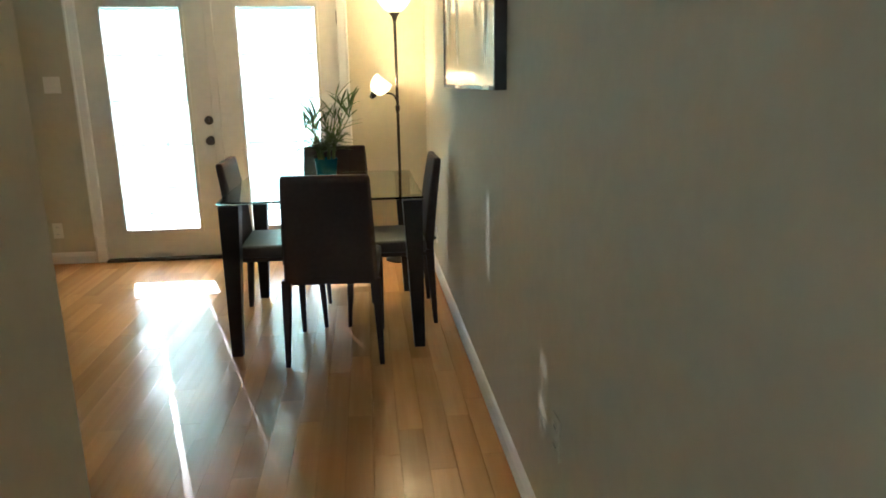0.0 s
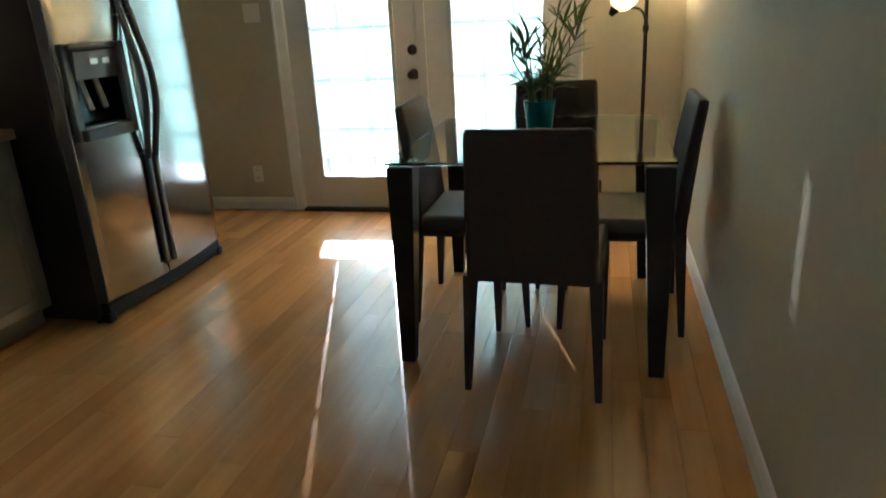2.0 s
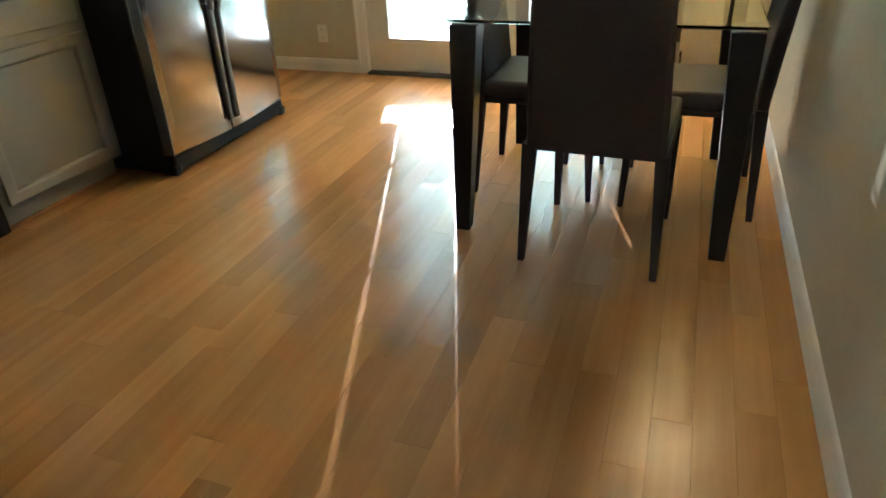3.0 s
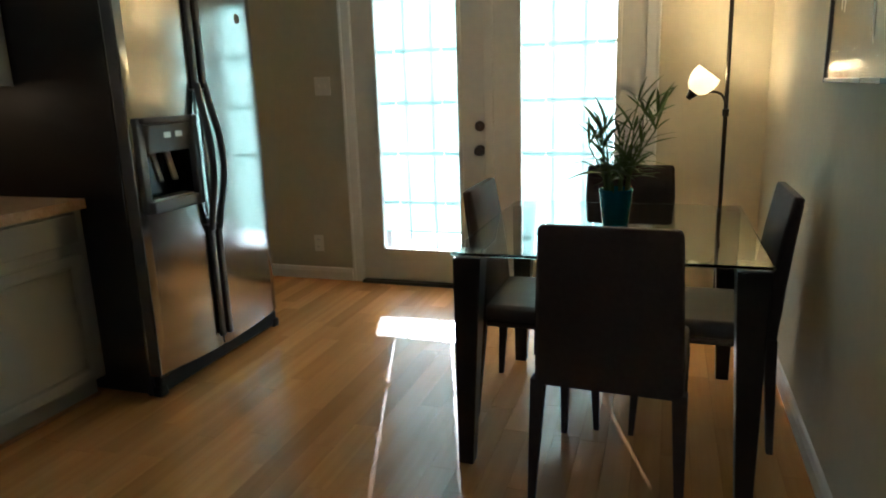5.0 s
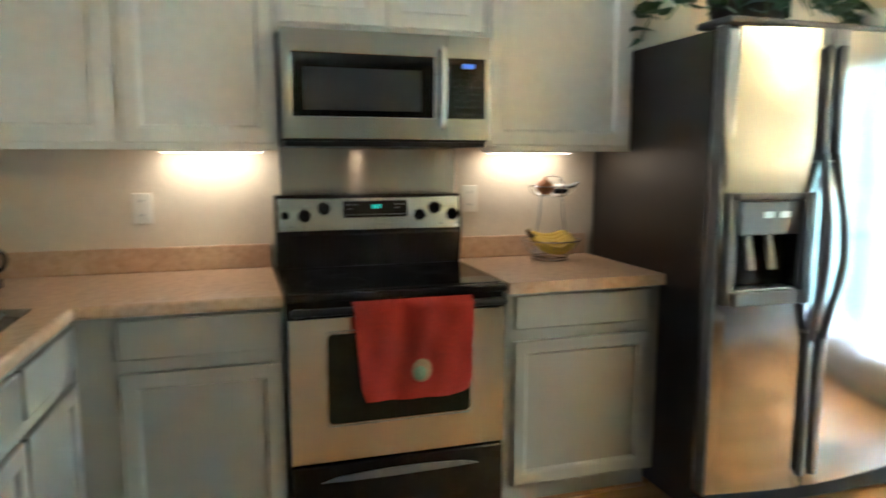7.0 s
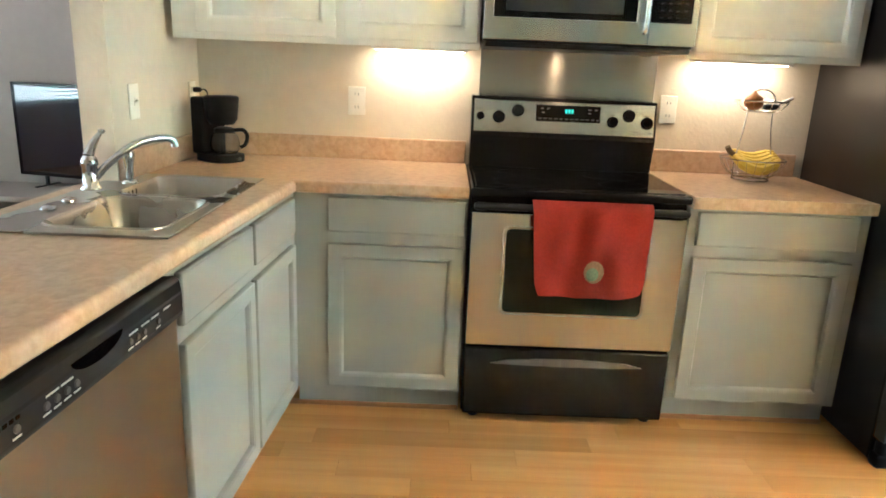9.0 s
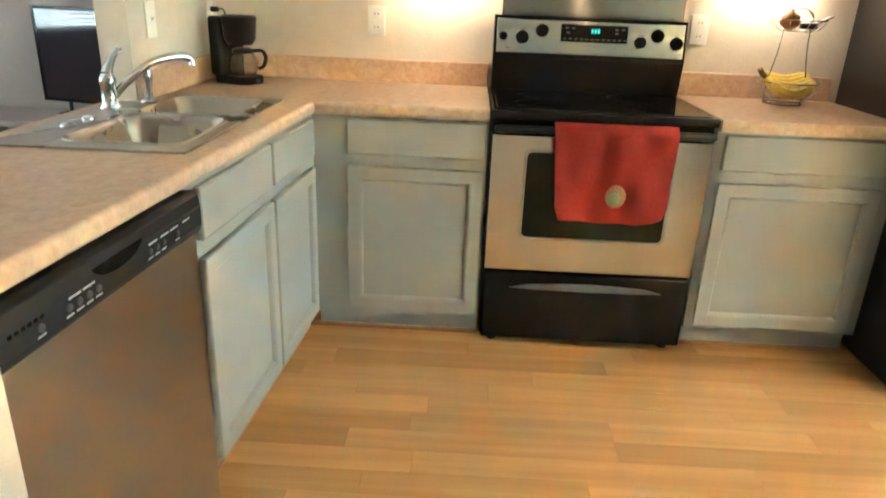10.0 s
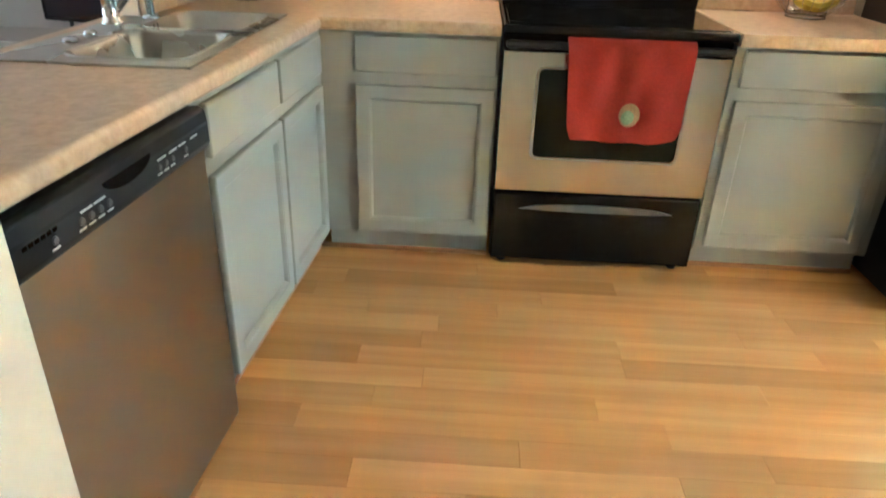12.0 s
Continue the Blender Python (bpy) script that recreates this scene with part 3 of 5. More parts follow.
def shaker(parent, name, x0, x1, z0, z1, mat, y=0.0, frame_w=0.045, label=""):
    """A cabinet door with a recessed panel and a bead round it; its back at y, its front at y - 0.019."""
    f = y - 0.019
    stiles = ring_frame(x0, x1, z0, z1, x0 + frame_w, x1 - frame_w, z0 + frame_w, z1 - frame_w, f, y, 0.004)
    d = part(name, stiles, mat, parent, label)
    a, b, c, e, w = x0 + frame_w, x1 - frame_w, z0 + frame_w, z1 - frame_w, 0.011
    bead = bmesh.new()                               # a moulding that slopes from the stiles down to the panel
    rings = [[bead.verts.new((x, q, z)) for x, z in ((a + s, c + s), (b - s, c + s), (b - s, e - s), (a + s, e - s))] for s, q in ((0, f + 0.0025), (0.003, f + 0.0025), (w, f + 0.0125), (w, y), (0, y))]
    for inner, outer in zip(rings, rings[1:] + rings[:1]):
        for k in range(4):
            bead.faces.new((inner[k - 1], inner[k], outer[k], outer[k - 1]))
    bmesh.ops.recalc_face_normals(bead, faces=bead.faces)
    part("bead", bead, mat, d)
    part("panel", box(a, b, f + 0.013, y - 0.002, c, e), mat, d)
    return d


def slab_front(parent, x0, x1, z0, z1, mat):
    bm = box(x0, x1, -0.019, 0, z0, z1, 0.005, 2)
    return part("drawer_front", bm, mat, parent)


def base_cabinet(m, width, doors, drawers, label, depth=0.565, top=0.842):
    c = thing("base_cabinet", m, label, "kitchen cabinet", "grey base cabinets")
    part("body", join(box(0, width, 0.0, 0.019, 0.10, 0.843, 0.001), box(0, width, 0.019, depth, 0.10, top)), LOWER, c)
    part("toe_kick", box(0, width, 0.06, 0.075, 0.012, 0.10), LOWER, c)
    for x0, x1 in doors:
        shaker(c, "door", x0, x1, 0.116, 0.665, LOWER, -0.0005)
    for x0, x1 in drawers:
        slab_front(c, x0, x1, 0.708, 0.832, LOWER)
    return c


base_cabinet(FACE_W(2.452), 0.614, [(0.124, 0.606)], [(0.124, 0.606)], "grey painted base cabinet in the kitchen corner")
base_cabinet(FACE_W(3.842), 0.636, [(0.028, 0.594)], [(0.028, 0.594)], "grey painted base cabinet between range and refrigerator")
base_cabinet(FACE_S(0.978), 0.974, [(0.042, 0.502), (0.518, 0.928)], [(0.042, 0.502), (0.518, 0.928)], "grey painted sink cabinet with two doors", 0.47, 0.70)
# stained shoe mouldings at the toe kicks
for name_y0, name_y1 in ((2.40, 3.066), (3.842, 4.478)):
    solid("shoe_moulding", box(-1.209, -1.192, name_y0, name_y1, 0.0, 0.018, 0.006), OAK, "orange stained shoe moulding under the cabinets", "moulding")
solid("shoe_moulding", turned(box(0.0, 1.01, 0.042, 0.058, 0.0, 0.018, 0.006), FACE_S(0.978)), OAK, "orange stained shoe moulding under the sink cabinet", "moulding")


def counter_slab(x0, x1, y0, y1, front):
    """A worktop with a rounded front edge on the side named."""
    bm = box(x0, x1, y0, y1, 0.844, 0.885)
    pick = []
    for e in bm.edges:
        a, b = e.verts
        if front == "+x" and a.co.x == b.co.x == x1 and a.co.z == b.co.z or front == "+y" and a.co.y == b.co.y == y1 and a.co.z == b.co.z:
            pick.append(e)
    bmesh.ops.bevel(bm, geom=pick, offset=0.013, segments=4, profile=0.5, affect="EDGES")
    if front == "+y":
        for v in bm.verts:
            if v.co.y > y1 - 0.02:
                v.co.y -= (v.co.x + 1.118) * math.tan(radians(SKEW))
    return bm


SX0, SX1, SY0, SY1 = -1.097, -0.308, 1.925, 2.346   # sink cut-out
YE = YF + 0.014


def corner_top():
    """The L-shaped worktop in one sheet, with the sink cut-out and rounded front edges."""
    xs, ys = (XW + 0.001, -1.118, SX0, -0.9545, SX1, 0.461), (1.84, SY0, YP + 0.001, SY1, YE, 3.066)
    bm = bmesh.new()
    v = {(i, j): bm.verts.new((x, y, 0.885)) for i, x in enumerate(xs) for j, y in enumerate(ys)}
    for i in range(5):
        for j in range(5):
            mid_x, mid_y = (xs[i] + xs[i + 1]) / 2, (ys[j] + ys[j + 1]) / 2
            inside = (mid_x < -1.118 and mid_y > YP) or (mid_x > -1.118 and YP < mid_y < YE) or (mid_x > -0.9545 and mid_y < YP)
            if inside and not (SX0 < mid_x < SX1 and SY0 < mid_y < SY1):
                bm.faces.new((v[i, j], v[i + 1, j], v[i + 1, j + 1], v[i, j + 1]))
    bmesh.ops.delete(bm, geom=[q for q in bm.verts if not q.link_faces], context="VERTS")
    made = bmesh.ops.extrude_face_region(bm, geom=bm.faces[:])
    for q in [g for g in made["geom"] if isinstance(g, bmesh.types.BMVert)]:
        q.co.z = 0.844
    bmesh.ops.recalc_face_normals(bm, faces=bm.faces)
    pick = []
    for g in bm.edges:
        a, b = g.verts
        if a.co.z == b.co.z and (abs(a.co.y - YE) < 1e-5 and abs(b.co.y - YE) < 1e-5 and min(a.co.x, b.co.x) > -1.119 or abs(a.co.x + 1.118) < 1e-5 and abs(b.co.x + 1.118) < 1e-5 and min(a.co.y, b.co.y) > YE - 1e-4):
            pick.append(g)
    bmesh.ops.bevel(bm, geom=pick, offset=0.013, segments=4, profile=0.5, affect="EDGES")
    for q in bm.verts:
        if q.co.y > YE - 0.02 and q.co.x > -1.118:
            q.co.y -= (q.co.x + 1.118) * math.tan(radians(SKEW))
    return bm


ctop = corner_top()
tagged(new("worktop", mesh_of("worktop", ctop, COUNTER)), "mottled pink-tan laminate worktop round the corner with the sink", "worktop")
tagged(new("worktop", mesh_of("worktop", counter_slab(XW + 0.001, -1.118, 3.842, 4.480, "+x"), COUNTER)), "mottled pink-tan laminate worktop beside the refrigerator", "worktop")
for nm, bm in (("a", box(XW + 0.001, XW + 0.020, YP + 0.02, 3.066, 0.8855, 0.980, 0.005)), ("b", box(XW + 0.001, XW + 0.020, 3.842, 4.47, 0.8855, 0.980, 0.005)),
               ("c", box(XW + 0.021, -0.960, YP + 0.001, YP + 0.020, 0.8855, 0.980, 0.005))):
    tagged(new("splashback", mesh_of("splashback", bm, COUNTER)), "low laminate splashback on the worktop", "splashback", "splashbacks")


def upper_cabinet(y0, y1, z0, z1, doors, label, door_z0=None):
    c = thing("wall_cabinet", pose(-1.40, y0, z0, 0, 0, 90), label, "kitchen cabinet", "white wall cabinets")
    w, h = y1 - y0, z1 - z0
    part("body", join(box(0, w, 0, 0.019, 0, h, 0.001), box(0, w, 0.019, 0.343, 0.020, h)), UPPER, c)
    for a, b in doors:
        shaker(c, "door", a - y0, b - y0, 0.022 if door_z0 is None else door_z0 - z0, h - 0.03, UPPER, -0.0005, 0.05)
    return c


upper_cabinet(1.970, 3.087, 1.345, 2.20, [(2.060, 2.566), (2.596, 3.078)], "white wall cabinet with two recessed panel doors")
upper_cabinet(3.089, 3.842, 1.756, 2.20, [(3.100, 3.458), (3.472, 3.832)], "white wall cabinet above the microwave")
upper_cabinet(3.844, 4.482, 1.345, 2.20, [(3.866, 4.452)], "white wall cabinet with one door beside the refrigerator")
for y in (2.862, 4.145):
    f = thing("cabinet_light", pose(-1.640, y, 1.3645), "slim under-cabinet lamp, switched on, warm white", "lamp", "under-cabinet lamps")
    part("housing", box(-0.05, 0.05, -0.19, 0.19, -0.026, 0.0, 0.004), TRIM, f)
    part("diffuser", box(-0.035, 0.035, -0.175, 0.175, -0.0295, -0.0262, 0.001), glow("warm_diffuser", (1.0, 0.80, 0.55), 2.2), f)

# steel panel behind the range
tagged(new("steel_panel", mesh_of("steel_panel", box(XW + 0.001, XW + 0.004, 3.110, 3.838, 0.90, 1.372), STEELR)), "brushed steel splash panel behind the range", "wall panel")


def cooking_range():
    W = 0.752
    c = thing("range", pose(-1.148, 3.072, 0, 0, 0, 90) @ Matrix.Diagonal((1.010, 1, 0.967, 1)), "black and stainless electric range with a towel on its handle", "range")
    part("body", box(0.002, W - 0.002, 0.0, 0.56, 0.03, 0.885, 0.003), BLACK, c)
    for x in (0.05, W - 0.05):
        for y in (0.03, 0.50):
            part("foot", lathe([(0, 0), (0.018, 0), (0.018, 0.012), (0.010, 0.014), (0.010, 0.034), (0, 0.034)], 14, (x, y, 0.0)), BLACKM, c)
    dr = part("drawer", box(0.006, W - 0.006, -0.032, -0.001, 0.032, 0.312, 0.008), BLACK, c)
    grip = [(0.10, 0.272), (0.16, 0.288), (0.28, 0.295), (0.376, 0.297), (0.472, 0.295), (0.592, 0.288), (0.652, 0.272), (0.55, 0.268), (0.376, 0.266), (0.20, 0.268)]
    part("grip", prism(grip, 0.006, pose(0, -0.0375, -0.022), 0.001), GREYP, dr)
    # oven door with a window opening in its steel skin
    d = part("oven_door", box(0.004, W - 0.004, -0.028, -0.001, 0.322, 0.838, 0.004), BLACK, c)
    a, b, z0, z1 = 0.128, 0.618, 0.458, 0.775
    skin = bmesh.new()
    rows = [[skin.verts.new((x, y, z)) for x, z in q] for q, y in ((round_rect(0.006, W - 0.006, 0.324, 0.832, 0.004), -0.0285), (round_rect(0.006, W - 0.006, 0.324, 0.832, 0.004), -0.036),
            (round_rect(0.008, W - 0.008, 0.326, 0.830, 0.004), -0.038), (round_rect(a, b, z0, z1, 0.020), -0.038), (round_rect(a, b, z0, z1, 0.020), -0.0285))]
    for inner, outer in zip(rows, rows[1:] + rows[:1]):
        for k in range(len(inner)):
            skin.faces.new((inner[k - 1], inner[k], outer[k], outer[k - 1]))
    bmesh.ops.recalc_face_normals(skin, faces=skin.faces)
    part("steel_skin", skin, STEEL, d)
    ring = round_rect(a - 0.008, b + 0.008, z0 - 0.008, z1 + 0.008, 0.022)
    part("window_rim", tube([(x, -0.0385, z) for x, z in ring], 0.0035, 8, True), STEEL, d)
    part("oven_window", prism(round_rect(a, b, z0, z1, 0.016), 0.006, pose(0, -0.035, 0)), OVENG, d)
    # handle: a black bar across the top of the door
    h = part("handle", box(0.010, W - 0.010, -0.075, -0.050, 0.846, 0.872, 0.011, 3), BLACKM, c)
    for x in (0.022, W - 0.052):
        part("bracket", box(x, x + 0.03, -0.052, -0.0285, 0.838, 0.868, 0.005), BLACKM, h)
    # cooktop
    part("cooktop_trim", box(-0.002, W + 0.002, -0.040, 0.56, 0.886, 0.918, 0.009, 3), BLACK, c)
    ct = part("cooktop", box(0.018, W - 0.018, -0.012, 0.462, 0.9185, 0.9215, 0.001), GLASSB, c, "smooth black glass cooktop")
    for x, y, r in ((0.19, 0.12, 0.105), (0.55, 0.12, 0.085), (0.19, 0.34, 0.075), (0.55, 0.34, 0.105)):
        part("burner_ring", tube([(x + r * math.cos(k * 0.2618), y + r * math.sin(k * 0.2618), 0.9213) for k in range(24)], 0.0005, 6, True), BLACKM, ct)
    # backguard
    side = [(0.465, 0.920), (0.560, 0.920), (0.560, 1.215), (0.466, 1.215), (0.442, 1.068), (0.440, 1.055)]
    bg = bmesh.new()
    f = bg.faces.new([bg.verts.new((0.006, y, z)) for y, z in side])
    made = bmesh.ops.extrude_face_region(bg, geom=[f])
    for v in [g for g in made["geom"] if isinstance(g, bmesh.types.BMVert)]:
        v.co.x = W - 0.006
    bmesh.ops.recalc_face_normals(bg, faces=bg.faces)
    bmesh.ops.bevel(bg, geom=bg.edges[:], offset=0.004, segments=2, profile=0.5, affect="EDGES")
    back = part("backguard", bg, BLACK, c)
    slope = math.degrees(math.atan2(0.024, 0.147))
    M = pose(0, 0.441, 1.068, -slope, 0, 0)         # on the sloping front: x across, z up the slope
    panel = part("control_panel", turned(box(0.016, W - 0.016, -0.006, 0.001, 0.004, 0.136, 0.003), M), STEEL, back)
    for x, z, r in ((0.042, 0.068, 0.014), (0.115, 0.066, 0.022), (0.190, 0.094, 0.022), (0.568, 0.062, 0.020), (0.632, 0.090, 0.022), (0.706, 0.062, 0.022)):
        k = lathe([(0, 0), (r * 1.15, 0), (r * 1.15, 0.003), (r, 0.005), (r * 0.92, 0.020), (r * 0.8, 0.023), (0, 0.023)], 22)
        k = join(turned(k, pose(0, 0, 0, 90, 0, 0)), box(-0.003, 0.003, -0.028, -0.020, -r * 0.85, r * 0.85, 0.001))
        part("knob", turned(k, M @ pose(x, -0.006, z)), BLACK, panel)
    part("dial_marks", turned(bars([(x, z + 0.028) for x, z in ((0.115, 0.066), (0.568, 0.062), (0.706, 0.062))] + [(x, 0.022) for x in (0.06, 0.115, 0.19, 0.568, 0.66, 0.72)], (0.016, 0.0025), -0.006), M), GREYP, panel)
    scr = part("clock_panel", turned(box(0.262, 0.518, -0.009, -0.005, 0.055, 0.122, 0.002), M), BLACK, panel)
    for x in (0.378, 0.390, 0.402):
        part("digit", turned(box(x, x + 0.008, -0.0098, -0.0091, 0.090, 0.106), M), DISPLAY, scr)
    part("key_print", turned(bars([(0.278 + 0.021 * k, 0.066) for k in range(12)] + [(0.285, 0.107), (0.31, 0.107), (0.475, 0.107), (0.50, 0.107), (0.475, 0.092), (0.29, 0.090)], (0.012, 0.005), -0.0091), M), GREYP, scr)
    return c


cooking_range()


def towel():
    """A red terry towel folded over the oven handle, with an embroidered badge."""
    t = thing("towel", pose(-1.148, 3.072, 0.841, 0, 0, 90) @ Matrix.Diagonal((1.010, 1, 0.967, 1)), "red terry kitchen towel hung over the oven handle", "towel")
    bm = bmesh.new()
    nx, nz = 40, 34
    grid = []
    for j in range(nz + 1):
        s = j / nz                      # 0 at the fold, 1 at the lower hem
        row = []
        for i in range(nx + 1):
            u = i / nx
            x = 0.205 + 0.405 * u - 0.016 * s * (u - 0.5) * 2 + 0.010 * s - 0.5 * (u - 0.5) * max(0.0, s - 0.86) ** 1.5 * (abs(2 * u - 1) ** 6)
            fold = 0.013 * math.sin(u * 8.0 + 0.9 + 0.8 * s) * (0.15 + s) + 0.007 * math.sin((u - 0.5) * 20 * (1 - 0.5 * s)) * (1 - s) + 0.005 * math.sin(u * 15 - s * 6) * s + 0.010 * math.exp(-((u - 0.52) / 0.07) ** 2) * (1 - 0.6 * s) + 0.003 * math.sin(u * 23 + s * 5)
            z = 0.021 - 0.335 * s - 0.016 * s * math.sin(u * math.pi) + 0.010 * s * (u - 0.5) + 0.003 * s * math.sin(u * 14)
            y = -0.084 - fold - 0.004 * math.sin(s * 7)
            if s < 0.06:
                a = s / 0.06
                y = -0.0625 - 0.0215 * math.sin(a * math.pi / 2) - fold * a
                z = 0.008 + 0.0075 * math.cos(a * math.pi / 2) - 0.01 * a
            row.append(bm.verts.new((x, y, z)))
        grid.append(row)
    for r, q in zip(grid, grid[1:]):
        for k in range(nx):
            bm.faces.new((r[k], r[k + 1], q[k + 1], q[k]))
    bmesh.ops.recalc_face_normals(bm, faces=bm.faces)
    bmesh.ops.solidify(bm, geom=bm.faces[:], thickness=-0.005)
    part("cloth", bm, TERRY, t)
    back = join(box(0.232, 0.580, -0.0475, -0.0435, -0.23, 0.004, 0.002), box(0.222, 0.590, -0.066, -0.0445, 0.0035, 0.0075, 0.002))
    part("back_fold", back, TERRY, t)
    e = lathe([(0, 0), (0.032, 0), (0.036, 0.003), (0.032, 0.005), (0, 0.0055)], 24)
    badge = part("badge", turned(e, pose(0.425, -0.104, -0.224, 90, 0, 0) @ Matrix.Diagonal((0.95, 1.15, 1, 1))), PATCHM, t, "gold embroidered badge")
    part("badge_figure", turned(lathe([(0, 0), (0.026, 0), (0.020, 0.004), (0, 0.0045)], 18), pose(0.42, -0.1085, -0.232, 90, 0, 0) @ Matrix.Diagonal((0.85, 1.0, 1, 1))), PATCHG, badge)
    return t


towel()


def microwave():
    W, H = 0.742, 0.424
    c = thing("microwave", pose(-1.335, 3.093, 1.365, 0, 0, 90) @ Matrix.Diagonal((1, 1, 0.9, 1)), "stainless over-range microwave with black door window", "microwave")
    part("body", box(0, W, 0.0, 0.390, 0.012, 0.428, 0.003), BLACKM, c)
    part("vent", box(0.01, W - 0.01, -0.015, 0.36, -0.008, 0.0115, 0.004), BLACKM, c)
    d = part("door", ring_frame(0.0, 0.575, 0.020, H, 0.034, 0.530, 0.104, 0.338, -0.030, -0.0005, 0.003), STEEL, c)
    part("window", box(0.0345, 0.5295, -0.027, -0.002, 0.1045, 0.3375, 0.002), GLASSB, d)
    part("window_mesh", box(0.075, 0.482, -0.0278, -0.0271, 0.128, 0.285), material("perforated_screen", (0.035, 0.037, 0.042), 0.3, 0.3, 0.2, 300.0), d)
    p = part("control_side", ring_frame(0.577, W, 0.020, H, 0.5785, 0.722, 0.104, 0.338, -0.030, -0.0005), STEEL, c)
    k = part("keypad", box(0.577, 0.7215, -0.028, -0.001, 0.1045, 0.3375, 0.002), GLASSB, p)
    part("display", box(0.634, 0.680, -0.0290, -0.0282, 0.300, 0.318), DISPLAYB, k)
    part("key_print", bars([(0.615 + 0.028 * i, 0.124 + 0.026 * j) for i in range(4) for j in range(6)], (0.011, 0.0035), -0.0281), BLACKM, k)
    part("handle", tube(curve([(0.556, -0.031, 0.372), (0.556, -0.060, 0.358), (0.556, -0.068, 0.22), (0.556, -0.060, 0.080), (0.556, -0.031, 0.066)]), 0.0105, 12), STEEL, d)
    return c


microwave()


def refrigerator():
    W, H = 0.960, 1.757
    c = thing("refrigerator", pose(-0.925, 4.490, 0, 0, 0, 90), "side-by-side stainless refrigerator with ice dispenser and dark sides", "refrigerator")
    part("cabinet", box(0.0, W, 0.0, 0.770, 0.025, H - 0.01, 0.004), FSIDE, c)
    part("top_cap", box(0.0, W, -0.070, 0.10, H + 0.002, H + 0.026, 0.008), GREYP, c)
    part("kick_grille", join(box(0.012, W - 0.012, -0.045, -0.0005, 0.022, 0.105, 0.012), box(0.0, 0.05, -0.052, 0.0, 0.012, 0.060, 0.01), box(W - 0.05, W, -0.052, 0.0, 0.012, 0.060, 0.01)), BLACKM, c)
    for x in (0.05, W - 0.05):
        for y in (0.04, 0.70):
            part("foot", lathe([(0, 0), (0.02, 0), (0.02, 0.026), (0, 0.026)], 12, (x, y, 0)), BLACKM, c)
    bow = lambda x: -0.046 - 0.052 * (1 - (2 * x / W - 1) ** 2)      # bowed front
    mid = 0.412

    def door(x0, x1, hole=None):
        bm = bmesh.new()
        n = 18
        xs = [x0 + (x1 - x0) * k / n for k in range(n + 1)]
        zs = [0.112, 0.116, H - 0.004, H] if hole is None else [0.112, 0.116, hole[2], hole[3], H - 0.004, H]
        if hole:
            xs = sorted(set([x for x in xs if abs(x - hole[0]) > 0.012 and abs(x - hole[1]) > 0.012] + [hole[0], hole[1]]))
        g = {}
        for i, x in enumerate(xs):
            for j, z in enumerate(zs):
                inset = 0.004 if j in (0, len(zs) - 1) else 0.0
                edge = 0.006 if i in (0, len(xs) - 1) else 0.0
                g[i, j] = bm.verts.new((x, bow(x) + inset + edge, z))
        for i in range(len(xs) - 1):
            for j in range(len(zs) - 1):
                if hole and hole[0] - 1e-6 <= xs[i] and xs[i + 1] <= hole[1] + 1e-6 and zs[j] >= hole[2] - 1e-6 and zs[j + 1] <= hole[3] + 1e-6:
                    continue
                bm.faces.new((g[i, j], g[i + 1, j], g[i + 1, j + 1], g[i, j + 1]))
        # flat back and sides
        rim = [e for e in bm.edges if e.is_boundary and not (hole and all(hole[0] - 1e-6 <= v.co.x <= hole[1] + 1e-6 and hole[2] - 1e-6 <= v.co.z <= hole[3] + 1e-6 for v in e.verts))]
        made = bmesh.ops.extrude_edge_only(bm, edges=rim)
        for v in [q for q in made["geom"] if isinstance(q, bmesh.types.BMVert)]:
            v.co.y = -0.004
        bmesh.ops.recalc_face_normals(bm, faces=bm.faces)
        return bm

    hole = (0.056, 0.358, 0.832, 1.183)
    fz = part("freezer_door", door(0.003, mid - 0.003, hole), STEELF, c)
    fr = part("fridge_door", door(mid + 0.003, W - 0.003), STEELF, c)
    part("door_edge_strip", box(0.0025, 0.012, -0.060, -0.006, 0.115, H - 0.003, 0.003), GREYP, fz)
    # dispenser: frame, hollow, lip, control face, levers
    y_out = bow(0.22)
    fx0, fx1, fz0, fz1 = hole
    ring = []
    for a, b, z0, z1 in ((fx0 - 0.018, fx0 + 0.022, fz0 - 0.02, fz1 + 0.02), (fx1 - 0.022, fx1 + 0.012, fz0 - 0.02, fz1 + 0.02)):
        ring.append(box(a, b, min(bow(a), bow(b)) - 0.012, max(bow(a), bow(b)) + 0.02, z0, z1, 0.005))
    ring.append(box(fx0, fx1, y_out - 0.020, y_out + 0.03, fz0 - 0.02, fz0 + 0.03, 0.006))
    ring.append(box(fx0, fx1, y_out - 0.014, y_out + 0.03, fz1 - 0.005, fz1 + 0.02, 0.006))
    dp = part("dispenser", join(*ring), GREYP, fz, "dark grey ice and water dispenser")
    part("control_face", turned(box(fx0 + 0.02, fx1 - 0.02, -0.008, 0.02, -0.055, 0.062, 0.004), pose(0, y_out + 0.004, fz1 - 0.07, 6, 0, 0)), GREYP, dp)
    for bx in (0.190, 0.262):
        part("button", bars([(bx, fz1 - 0.055)], (0.042, 0.022), y_out - 0.0045, 0.003), SINKM, dp)
